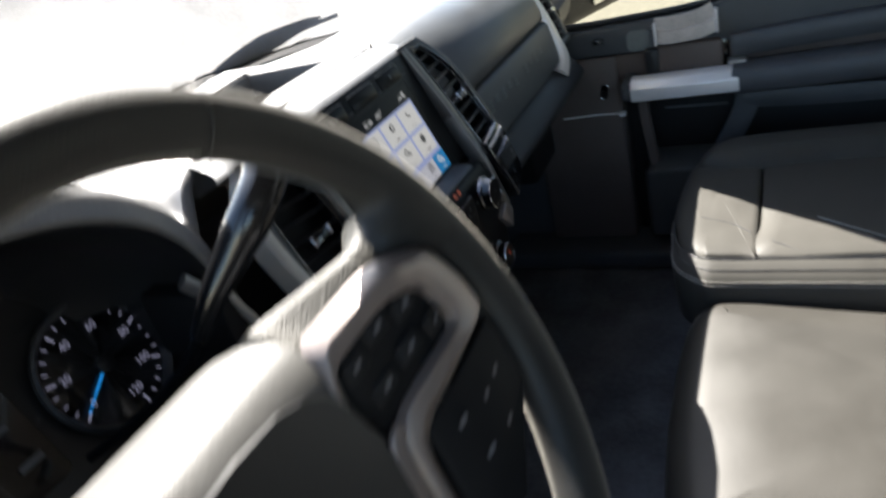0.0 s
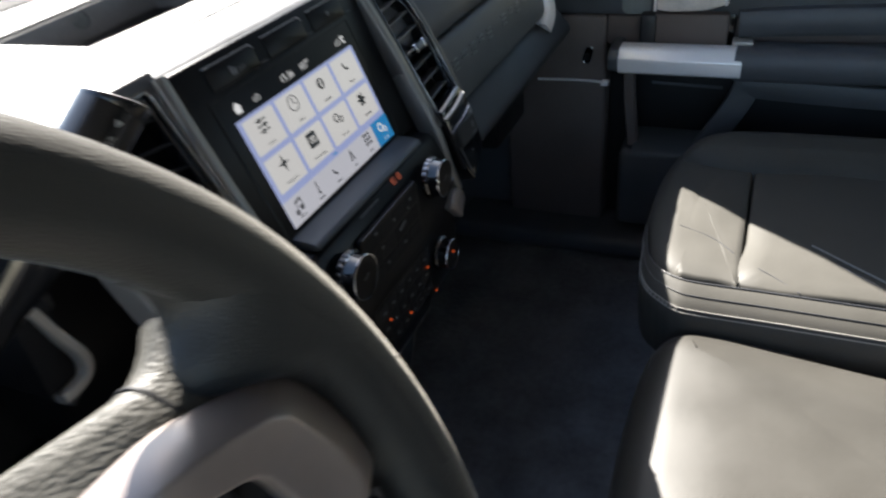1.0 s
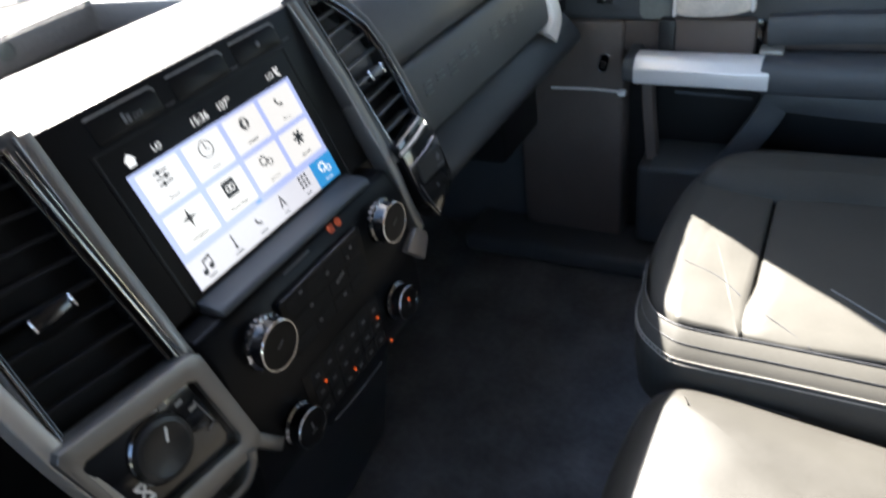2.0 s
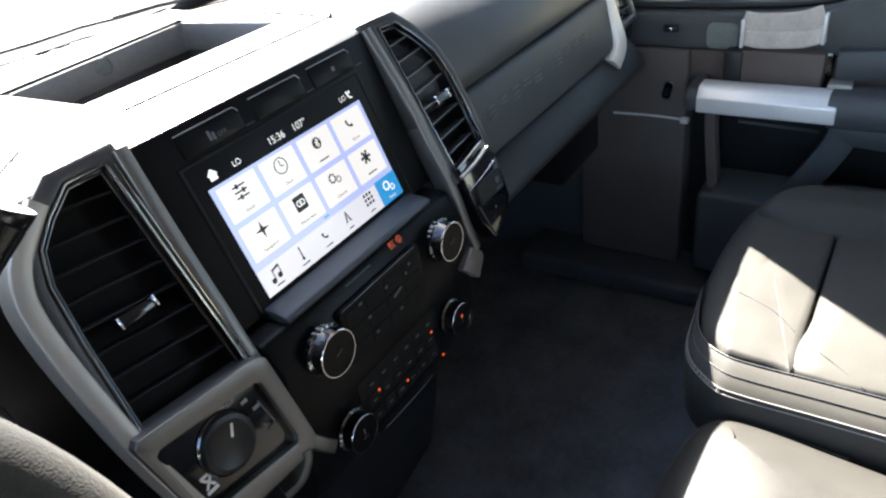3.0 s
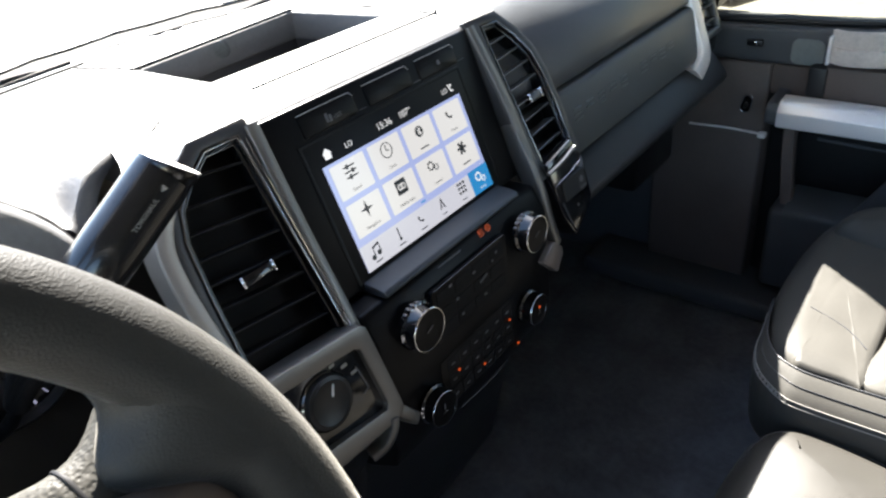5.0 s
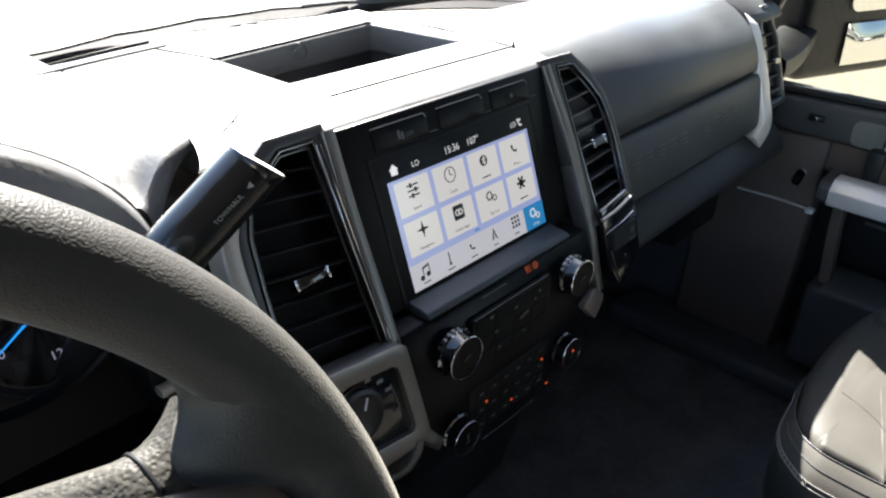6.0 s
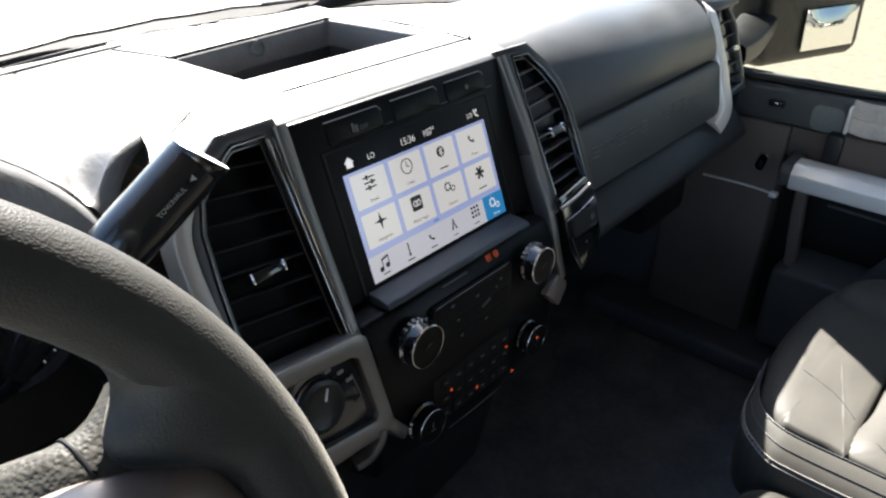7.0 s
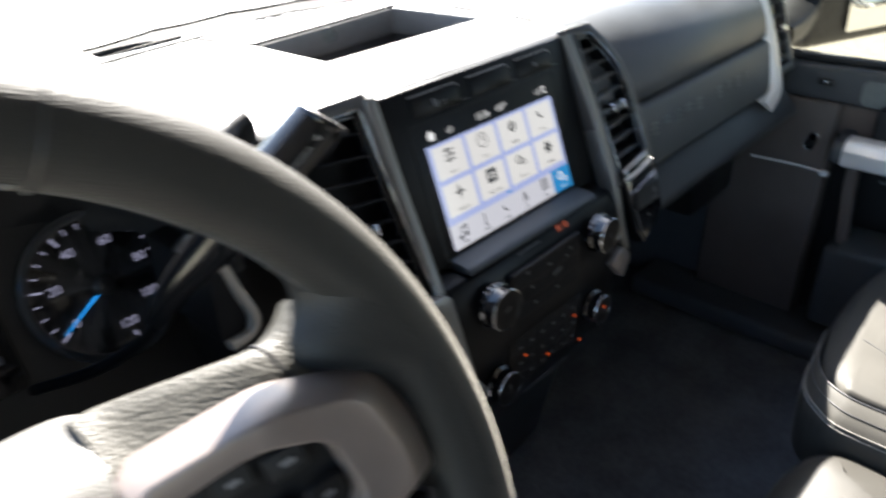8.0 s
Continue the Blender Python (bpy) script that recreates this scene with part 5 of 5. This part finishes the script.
part("airbag_pad", airbag_pad(), HUB, wheel, "black airbag pad", 60)
for s in (1, -1):
    part("spoke_bezel", sunk(loops([(mirrored([(0.058, 0.0655), (0.118, 0.0625), (0.158, 0.0480), (0.1685, 0.0200), (0.1690, -0.0040), (0.084, -0.0120), (0.0715, -0.075), (0.044, -0.075)], s), -0.006), (mirrored([(0.058, 0.0655), (0.118, 0.0625), (0.158, 0.0480), (0.1685, 0.0200), (0.1690, -0.0040), (0.084, -0.0120), (0.0715, -0.075), (0.044, -0.075)], s), 0.001), (mirrored([(0.059, 0.0595), (0.106, 0.0580), (0.139, 0.0465), (0.1475, 0.0200), (0.1470, 0.0030), (0.0720, 0.0000), (0.0620, -0.070), (0.0445, -0.070)], s), 0.0165), (mirrored([(0.060, 0.0490), (0.099, 0.0495), (0.1235, 0.0385), (0.128, 0.0160), (0.1250, 0.0100), (0.0680, 0.0070), (0.0570, -0.064), (0.045, -0.064)], s), 0.0150), (mirrored([(0.0603, 0.0485), (0.0985, 0.0490), (0.1230, 0.0380), (0.1275, 0.0160), (0.1245, 0.0105), (0.0675, 0.0075), (0.0570, -0.0635), (0.0453, -0.0635)], s), 0.004)], SW, 0.0022), 0.108, 0.56, 0.20), BEZEL, wheel, "brown-grey satin spoke trim")
    part("pad_trim", sunk(sweep([SW @ Vector((s * u, v, w)) for u, v, w in ((0.0700, 0.006, 0.0165), (0.0630, 0.002, 0.018), (0.0570, -0.022, 0.018), (0.0500, -0.052, 0.018), (0.0430, -0.085, 0.016))], 0.0036, 0.0024, SW.to_3x3() @ Vector((0, 0, 1)), 10, 4.0, 5), 0.112, 0.56, 0.20), BEZEL, wheel, "narrow satin trim beside the pad")
    keys = part("key_panel", sunk(prism(mirrored([(0.058, 0.048), (0.104, 0.054), (0.127, 0.038), (0.137, 0.016), (0.132, 0.0065), (0.07, 0.003)], s), 0.006, SW @ Matrix.Translation((0, 0, 0.010)), 0.001, 1), 0.112, 0.56, 0.20), KEY, wheel)
    for u, v in ((0.075, 0.040), (0.092, 0.044), (0.108, 0.040), (0.080, 0.022), (0.098, 0.024), (0.116, 0.022)):
        part("key", sunk(prism(rounded(s * u - 0.0065, v - 0.005, s * u + 0.0065, v + 0.005, 0.002), 0.003, SW @ Matrix.Translation((0, 0, 0.0125)), 0.0008, 1), 0.112, 0.56, 0.20), KEY, keys)
        part("print_mark", sunk(flat([rect(s * u - 0.002, v - 0.001, s * u + 0.002, v + 0.001)], SW @ Matrix.Translation((0, 0, 0.0129))), 0.112, 0.56, 0.20), FAINT_PRINT, keys)
    lower = part("key_panel", sunk(prism(mirrored([(0.084, -0.012), (0.156, -0.006), (0.150, -0.045), (0.10, -0.082), (0.073, -0.078)], s), 0.010, SW @ Matrix.Translation((0, 0, 0.008)), 0.002, 2), 0.112, 0.56, 0.20), KEY, wheel)
    for u, v in ((0.098, -0.025), (0.116, -0.028), (0.133, -0.026), (0.100, -0.048), (0.118, -0.048)):
        part("print_mark", sunk(flat([rect(s * u - 0.0026, v - 0.0012, s * u + 0.0026, v + 0.0012)], SW @ Matrix.Translation((0, 0, 0.0084))), 0.112, 0.56, 0.20), FAINT_PRINT, lower)

# ---- passenger door ----
door = thing("passenger_door", (0.80, -0.4, 0.80), "dark passenger door with a silver pull handle", "door")
BELT = [(0.09, 1.300), (-0.05, 1.302), (-0.13, 1.304), (-0.21, 1.307), (-0.27, 1.313), (-0.32, 1.328), (-0.39, 1.362), (-0.47, 1.388), (-0.58, 1.398), (-0.84, 1.402)]
part("upper_trim", prism([(0.09, 1.248)] + BELT + [(-0.84, 1.248)], 0.088, Matrix(((0, 0, -1, 0.772), (1, 0, 0, 0), (0, 1, 0, 0), (0, 0, 0, 1))), 0.006, 3), DOOR, door, "dark upper door trim rising towards the rear")
part("sill_seal", sweep([(0.805, y, z + 0.005) for y, z in BELT], 0.012, 0.005, (0, 0, 1), 8, 3.0, 4), RUBBER, door)
part("lower_panel", box(0.774, 0.86, -0.093, 0.095, 0.84, 1.246, 0.006, 3), DOOR_BROWN, door, "brown-black lower door panel")
part("rear_panel", box(0.778, 0.86, -0.84, -0.0935, 1.196, 1.246, 0.004, 2), DOOR_BROWN, door)
part("recess_back", box(0.815, 0.86, -0.84, -0.0935, 0.84, 1.1955, 0.003), BLACK, door, "black back of the door recess")
part("post", sweep([(0.765, -0.137, 1.190), (0.764, -0.139, 1.120), (0.764, -0.150, 1.020)], 0.010, 0.012, (-1, 0, 0), 12, 5.0, 5), DOOR_BROWN, door, "brown-black upright beside the recess")
part("recess_ridge", sweep([(0.812, -0.17, 1.118), (0.812, -0.29, 1.114)], 0.002, 0.003, (0, 0, 1), 8, 3.0, 3), DOOR, door)
part("brace", sweep([(0.758, -0.330, 1.165), (0.757, -0.322, 1.120), (0.757, -0.287, 1.052), (0.757, -0.268, 1.020)], 0.021, 0.010, (-1, 0, 0), 12, 5.0, 5), DOOR, door, "slanted dark brace under the armrest")
part("under_rail", sweep([(0.757, -0.322, 1.142), (0.757, -0.48, 1.134), (0.757, -0.83, 1.130)], 0.010, 0.018, (0, 0, 1), 12, 5.0, 4), DOOR, door)
part("outer_skin", box(0.862, 0.90, -0.84, 0.10, 0.72, 1.294, 0.01), BODY, door)
part("window_frame", sweep([(0.80, 0.095, 1.33), (0.745, -0.02, 1.63), (0.715, -0.10, 1.82), (0.70, -0.20, 1.87), (0.69, -0.82, 1.88), (0.745, -0.835, 1.60), (0.80, -0.84, 1.32)], 0.02, 0.016, (1, 0, 0.4), 10, 3.0, 4), RUBBER, door)
pane = part("pane", surface(lambda a, b: (0.812 - 0.115 * b, (0.09 - 0.24 * b) * (1 - a) + (-0.835) * a, 1.295 + 0.58 * b), 4, 6), TINTED, door, "tinted side window")
part("tweeter_grille", prism(rounded(-0.166, 1.250, -0.118, 1.291, 0.012), 0.004, Matrix(((0, 0, -1, 0.7695), (1, 0, 0, 0), (0, 1, 0, 0), (0, 0, 0, 1))), 0.002), GRILLE, door, "pale grey speaker grille")
LATCH = part("lock_switch", box(0.7655, 0.774, -0.076, -0.052, 1.274, 1.284, 0.002), BLACK, door)
part("rocker", box(0.7635, 0.767, -0.067, -0.061, 1.276, 1.282, 0.001), CHROME, LATCH)
WS = basis((0.7765, -0.0615, 1.1765), (0, -1, 0), (-1, 0, 0)) @ Matrix.Rotation(radians(-14), 4, "Z")
ws = part("window_switch", prism(rounded(-0.0065, -0.014, 0.0065, 0.014, 0.0055, 5), 0.006, WS @ Matrix.Translation((0, 0, 0.004)), 0.001, 1), GLOSS, door, "gloss black window switch")
part("chrome_edge", ring_frame(rounded(-0.0082, -0.0160, 0.0082, 0.0160, 0.0068, 5), rounded(-0.0066, -0.0142, 0.0066, 0.0142, 0.0055, 5), 0.005, WS @ Matrix.Translation((0, 0, 0.0046)), 0.0006), CHROME, ws)
part("rocker", prism(rounded(-0.0035, -0.009, 0.0035, 0.003, 0.002, 3), 0.003, WS @ Matrix.Translation((0, 0, 0.006)), 0.001, 1), BLACK, ws)
# recessed grip behind the handle, with a woven strip over it
part("recess", box(0.770, 0.790, -0.300, -0.150, 1.198, 1.256, 0.006), GLOSS, door)
part("recess_edge", box(0.748, 0.782, -0.178, -0.152, 1.196, 1.256, 0.004), BLACK, door)
part("woven_strip", sweep([(0.760, -0.176, 1.299), (0.752, -0.200, 1.299), (0.752, -0.250, 1.303), (0.760, -0.279, 1.312)], 0.004, 0.0135, (0, 0, 1), 14, 4.0, 6), CLOTH, door, "pale woven pull strip catching the light")
part("woven_fold", sweep([(0.757, -0.176, 1.277), (0.748, -0.200, 1.2755), (0.748, -0.252, 1.2785), (0.757, -0.283, 1.286)], 0.005, 0.0125, (0, 0, 1), 14, 4.0, 6), CLOTH, door)
for y, z in ((-0.1755, 1.284), (-0.2830, 1.294)):
    part("strip_end", box(0.743, 0.764, y - 0.0024, y + 0.0024, z - 0.021, z + 0.020, 0.0012), BRIGHT, door, "bright strip end")
part("strip_body", box(0.752, 0.776, -0.290, -0.172, 1.202, 1.258, 0.006, 2), DOOR_BROWN, door)
handle = part("pull_handle", along_y([(0.746, 1.170), (0.711, 1.170), (0.705, 1.173), (0.704, 1.196), (0.714, 1.209), (0.722, 1.212), (0.746, 1.212)], -0.318, -0.126, 0.0022, 2), BRIGHT, door, "bright satin silver pull handle")
part("handle_front", along_y([(0.775, 1.171), (0.714, 1.171), (0.707, 1.176), (0.707, 1.196), (0.716, 1.207), (0.775, 1.211)], -0.127, -0.108, 0.004, 3), DOOR, handle)
part("armrest", sweep([(0.742, -0.308, 1.188), (0.738, -0.42, 1.190), (0.738, -0.62, 1.196), (0.745, -0.83, 1.205)], 0.036, 0.026, (0, 0, 1), 16, 4.0, 5), DOOR, door, "dark armrest")
part("upper_armrest", sweep([(0.770, -0.306, 1.240), (0.765, -0.45, 1.250), (0.770, -0.82, 1.262)], 0.016, 0.022, (0, 0, 1), 12, 4.0, 5), DOOR, door)
part("armrest_tip", box(0.738, 0.768, -0.330, -0.298, 1.2125, 1.2195, 0.003), SATIN, door)
# line and tip pale rather than chrome: the sun's glint is in the colour
part("pocket_edge", sweep([(0.772, 0.030, 1.128), (0.770, -0.040, 1.131), (0.766, -0.092, 1.131)], 0.0022, 0.0022, (0, 0, 1), 10, 2.0, 5), BRIGHT, door, "thin trim line, pale to stand in for its sun glint")
part("pocket_tip", box(0.757, 0.772, -0.102, -0.088, 1.126, 1.135, 0.003), BRIGHT, door)
part("map_pocket", box(0.735, 0.830, -0.80, -0.128, 0.86, 1.016, 0.012, 3), DOOR, door)
part("pocket_lip", along_y([(0.728, 1.010), (0.732, 1.018), (0.770, 1.034), (0.800, 1.038), (0.800, 1.010)], -0.80, -0.152, 0.003, 2), GLOVE, door)
part("scuff_plate", box(0.70, 0.86, -0.80, 0.20, 0.800, 0.842, 0.012, 3), DOOR, door)

# ---- door mirror outside ----
mirror = thing("door_mirror", (0.95, 0.10, 1.30), "black towing mirror with two glasses on a stout arm", "mirror")
MF = basis((1.15, 0.03, 1.325), (0.93, -0.37, 0), (-0.37, -0.93, 0.06))
part("housing", prism(rounded(-0.105, -0.078, 0.198, 0.33, 0.03, 5), 0.10, MF @ Matrix.Translation((0, 0, -0.004)), 0.02, 3), BLACK, mirror)
part("main_glass", prism(rounded(0.005, 0.048, 0.178, 0.31, 0.02, 4), 0.003, MF @ Matrix.Translation((0, 0, 0.002))), MIRROR, mirror, "mirror glass")
part("lower_glass", surface(lambda a, b: MF @ Vector((0.008 + 0.155 * a, -0.054 + 0.080 * b, 0.002 + 0.008 * (1 - (2 * a - 1) ** 2) * (1 - (2 * b - 1) ** 2))), 10, 8), MIRROR, mirror, "convex blind spot glass")
part("arm", sweep([(0.83, 0.055, 1.325), (0.92, 0.06, 1.327), (1.07, 0.09, 1.330)], 0.036, 0.021, (0, 0, 1), 12, 4.0, 4), BLACK, mirror)
part("arm", sweep([(0.80, 0.06, 1.53), (0.92, 0.07, 1.54), (1.07, 0.10, 1.55)], 0.04, 0.024, (0, 0, 1), 12, 4.0, 4), BLACK, mirror)
part("sail_panel", prism([(0.055, 1.308), (0.095, 1.308), (0.085, 1.385)], 0.02, Matrix(((0, 0, 1, 0.83), (1, 0, 0, 0), (0, 1, 0, 0), (0, 0, 0, 1))), 0.003), BLACK, mirror)


# ---- seats ----
def cushion(x0, x1, y0, y1, z0, z1, power=5.0, crown=0.0, n=56, m=28):
    """A stuffed block with soft edges."""
    cx, cy, cz = (x0 + x1) / 2, (y0 + y1) / 2, (z0 + z1) / 2
    ax, ay, az = (x1 - x0) / 2, (y1 - y0) / 2, (z1 - z0) / 2

    def bend(c, e):
        return math.copysign(abs(c) ** e, c)

    bm, rings = bmesh.new(), []
    for j in range(1, m):
        b = -math.pi / 2 + math.pi * j / m
        ring = []
        for i in range(n):
            a = 2 * math.pi * i / n
            px, py = bend(math.cos(b), 2 / 5) * bend(math.cos(a), 2 / power), bend(math.cos(b), 2 / 5) * bend(math.sin(a), 2 / power)
            pz = bend(math.sin(b), 2 / 3.0)
            k = 1 + crown * max(0, pz) * (1 - px * px) * (1 - py * py)
            wr = 0.0012 * noise.noise(Vector((px * 3, py * 3, cx * 9))) + 0.0006 * noise.noise(Vector((px * 9, py * 9, cy * 9)))
            ring.append(bm.verts.new((cx + ax * px, cy + ay * py, cz + az * pz * k + wr)))
        rings.append(ring)
    for p, q in zip(rings, rings[1:]):
        for i in range(n):
            bm.faces.new((p[i], p[(i + 1) % n], q[(i + 1) % n], q[i]))
    bm.faces.new(rings[0][::-1])
    bm.faces.new(rings[-1])
    return bm


def padded(loop, steps, ease=None, crown=0.0, seed=0.0, sub=5):
    """A stuffed block over a plan outline; steps are (inset, height) pairs from below to the top."""
    pts = [Vector((x, y, 0)) for x, y in loop]
    ring = []
    for k in range(len(pts)):
        a, b, c, d = pts[k - 1], pts[k], pts[(k + 1) % len(pts)], pts[(k + 2) % len(pts)]
        for q in range(sub):
            t = q / sub
            ring.append(0.5 * ((2 * b) + (c - a) * t + (2 * a - 5 * b + 4 * c - d) * t * t + (3 * b - a - 3 * c + d) * t ** 3))
    n = len(ring)
    lo = Vector((min(p.x for p in ring), min(p.y for p in ring), 0))
    hi = Vector((max(p.x for p in ring), max(p.y for p in ring), 0))
    mid, half = (lo + hi) / 2, (hi - lo) / 2
    bm, rows = bmesh.new(), []
    for inset, z in steps:
        row = []
        for k in range(n):
            tangent = (ring[(k + 1) % n] - ring[k - 1]).normalized()
            inward = Vector((-tangent.y, tangent.x, 0))
            if inward.dot(mid - ring[k]) < 0:
                inward = -inward
            p = ring[k] + inward * inset * (ease(ring[k]) if ease else 1.0)
            row.append(bm.verts.new((p.x, p.y, z)))
        rows.append(row)
    edge = [v.co.copy() for v in rows[-1]]
    for q in (0.12, 0.28, 0.46, 0.64, 0.82):
        row = []
        for p in edge:
            c = p.lerp(Vector((mid.x, mid.y, p.z)), q)
            c.z += crown * (1 - min(1, abs((c.x - mid.x) / half.x)) ** 3) * (1 - min(1, abs((c.y - mid.y) / half.y)) ** 3) + 0.0016 * noise.noise(c * 14 + Vector((seed, 0, 0))) + 0.0007 * noise.noise(c * 42 + Vector((seed, 0, 0)))
            row.append(bm.verts.new(c))
        rows.append(row)
    for p, q in zip(rows, rows[1:]):
        for k in range(n):
            bm.faces.new((p[k], p[(k + 1) % n], q[(k + 1) % n], q[k]))
    bm.faces.new(rows[0][::-1])
    top = bm.verts.new(Vector((mid.x, mid.y, edge[0].z + crown)))
    for k in range(n):
        bm.faces.new((rows[-1][k], rows[-1][(k + 1) % n], top))
    return bm


ROLL = [(0.0, 0.985), (0.0, 1.055), (0.002, 1.070), (0.007, 1.081), (0.014, 1.088), (0.023, 1.0925), (0.034, 1.0945)]
seat = thing("passenger_seat", (0.47, -0.5, 0.80), "dark leather passenger seat half in bright sun", "seat")
part("front_cushion", padded([(0.262, -0.3575), (0.261, -0.335), (0.262, -0.305), (0.270, -0.273), (0.298, -0.249), (0.36, -0.233), (0.45, -0.227), (0.547, -0.231), (0.62, -0.248), (0.658, -0.285), (0.664, -0.330), (0.664, -0.3575), (0.60, -0.3575), (0.50, -0.3575), (0.40, -0.3575), (0.31, -0.3575)], ROLL, lambda p: 0.12 if p.y < -0.352 else (0.3 if p.x < 0.266 else 1.0), 0.002, 1.0), LEATHER, seat, "dark leather front roll", 60)
part("main_cushion", padded([(0.262, -0.3565), (0.36, -0.3565), (0.50, -0.3565), (0.60, -0.3565), (0.664, -0.3565), (0.664, -0.5), (0.664, -0.7), (0.664, -0.86), (0.45, -0.86), (0.262, -0.86), (0.262, -0.7), (0.262, -0.5)], ROLL, lambda p: 0.12 if p.y > -0.362 else (0.3 if p.x < 0.27 else 1.0), 0.003, 5.0), LEATHER, seat, "dark leather seat cushion", 60)


def seat_side(a, b, lift=0.0):
    """The sloped side, wrapping round the front corner; a runs from the back to the front."""
    line_pts = [(0.262, -0.86), (0.262, -0.60), (0.262, -0.40), (0.261, -0.318), (0.265, -0.288), (0.280, -0.264), (0.315, -0.246), (0.38, -0.234)]
    line_pts = smooth_path([(x, y, 0) for x, y in line_pts], 6)
    s = a * (len(line_pts) - 1)
    k = min(int(s), len(line_pts) - 2)
    p, q = line_pts[k], line_pts[k + 1]
    c, d = p.lerp(q, s - k), (line_pts[min(k + 2, len(line_pts) - 1)] - line_pts[max(0, k - 1)]).normalized()
    out = Vector((-d.y, d.x))
    fade = 1.0 if a < 0.5 else max(0.12, 1.0 - (a - 0.5) * 2.1)
    prof = [(0.0, 1.0915), (0.007, 1.0893), (0.018, 1.0838), (0.027, 1.0780), (0.034, 1.0710), (0.038, 1.060), (0.036, 1.030), (0.027, 0.985)]
    t = b * (len(prof) - 1)
    m = min(int(t), len(prof) - 2)
    o, z = prof[m][0] + (prof[m + 1][0] - prof[m][0]) * (t - m), prof[m][1] + (prof[m + 1][1] - prof[m][1]) * (t - m)
    return Vector((c.x + out.x * (o * fade + lift), c.y + out.y * (o * fade + lift), z + lift * 0.6))


part("side_panel", surface(seat_side, 63, 14), LEATHER, seat, "sloped leather side panel", 60)
part("side_bolster", padded([(0.556, -0.262), (0.60, -0.256), (0.645, -0.285), (0.664, -0.34), (0.672, -0.45), (0.676, -0.65), (0.676, -0.86), (0.62, -0.86), (0.560, -0.86), (0.548, -0.65), (0.545, -0.45), (0.540, -0.33)], [(0.0, 0.99), (0.0, 1.085), (0.004, 1.097), (0.012, 1.107), (0.024, 1.114), (0.036, 1.117)], None, 0.003, 9.0), LEATHER, seat, "", 60)
for b, thread, rad in ((0.02, LEATHER_DARK, 0.0011), (0.29, LEATHER_DARK, 0.0006), (0.53, THREAD, 0.0007), (0.60, THREAD, 0.0007)):
    part("piping", sweep([seat_side(k / 44 * 0.97, b, 0.0004) for k in range(45)], rad, rad, (0, 0, 1), 8, 2.0, 0), thread, seat)
for k in range(150):
    p, q = seat_side(0.50 + 0.47 * k / 150, 0.545, 0.0006), seat_side(0.50 + 0.47 * (k + 0.5) / 150, 0.585, 0.0006)
    part("stitch", sweep([p, p.lerp(q, 0.5), q], 0.0003, 0.0004, (0, 0, 1), 5, 2.0, 0), THREAD, seat)
for pts in ([(0.374, -0.277, 1.0962), (0.353, -0.318, 1.0964), (0.325, -0.346, 1.0958)], [(0.302, -0.374, 1.0947), (0.284, -0.396, 1.0949), (0.264, -0.420, 1.0938)]):
    part("crease", sweep(pts, 0.0007, 0.0006, (0, 0, 1), 6, 2.0, 5), LEATHER_DARK, seat)
part("base", box(0.25, 0.66, -0.84, -0.28, 0.80, 0.99, 0.02), BLACK, seat)
# sliver of sunlight on the shaded seat, built as a pale raised strip
part("sun_sliver", sweep([(0.362, -0.432, 1.0974), (0.333, -0.470, 1.0968), (0.305, -0.507, 1.0962), (0.270, -0.548, 1.0957)], 0.0013, 0.0011, (0, 0, 1), 8, 2.0, 5), GRILLE, seat, "pale raised strip standing in for a sliver of sunlight")
part("crease", sweep([(0.352, -0.428, 1.0964), (0.324, -0.466, 1.0958), (0.296, -0.503, 1.0951)], 0.0012, 0.0006, (0, 0, 1), 6, 2.0, 5), LEATHER_DARK, seat)

middle = thing("middle_seat", (0.0, -0.5, 0.80), "pale sunlit leather centre seat cushion", "seat")
part("cushion", padded([(-0.186, -0.33), (-0.160, -0.290), (-0.10, -0.275), (0.0, -0.266), (0.09, -0.264), (0.150, -0.266), (0.196, -0.274), (0.226, -0.300), (0.231, -0.345), (0.223, -0.42), (0.210, -0.55), (0.205, -0.70), (0.20, -0.80), (0.0, -0.80), (-0.186, -0.80), (-0.188, -0.60), (-0.188, -0.45)], [(0.0, 0.94), (0.0, 1.018), (0.003, 1.030), (0.009, 1.042), (0.019, 1.051), (0.032, 1.057), (0.05, 1.060)], None, 0.010, 3.0), LEATHER_WORN, middle, "worn leather cushion", 60)
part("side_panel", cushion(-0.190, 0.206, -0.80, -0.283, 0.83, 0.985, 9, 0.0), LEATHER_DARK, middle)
part("piping", sweep([(-0.180, -0.33, 1.008), (-0.160, -0.290, 1.006), (-0.10, -0.2745, 1.006), (0.0, -0.2655, 1.006), (0.09, -0.2635, 1.006), (0.150, -0.2655, 1.006), (0.196, -0.2735, 1.006), (0.224, -0.299, 1.008)], 0.0018, 0.0018, (0, 0, 1), 8, 2.0, 6), LEATHER_DARK, middle)
part("piping", sweep([(0.150, -0.275, 1.042), (0.192, -0.283, 1.043), (0.216, -0.305, 1.044), (0.221, -0.345, 1.045), (0.214, -0.42, 1.045)], 0.0008, 0.0008, (0, 0, 1), 6, 2.0, 6), LEATHER_DARK, middle)
part("base", box(-0.16, 0.17, -0.78, -0.33, 0.80, 0.86, 0.01), BLACK, middle)
buckle = thing("belt_buckle", (0.203, -0.53, 1.03), "black seat belt buckle with a bright tongue", "buckle")
part("housing", box(0.188, 0.216, -0.575, -0.52, 0.985, 1.058, 0.005, 2), BLACK, buckle)
part("tongue", box(0.192, 0.212, -0.550, -0.530, 1.050, 1.072, 0.002), CHROME, buckle)
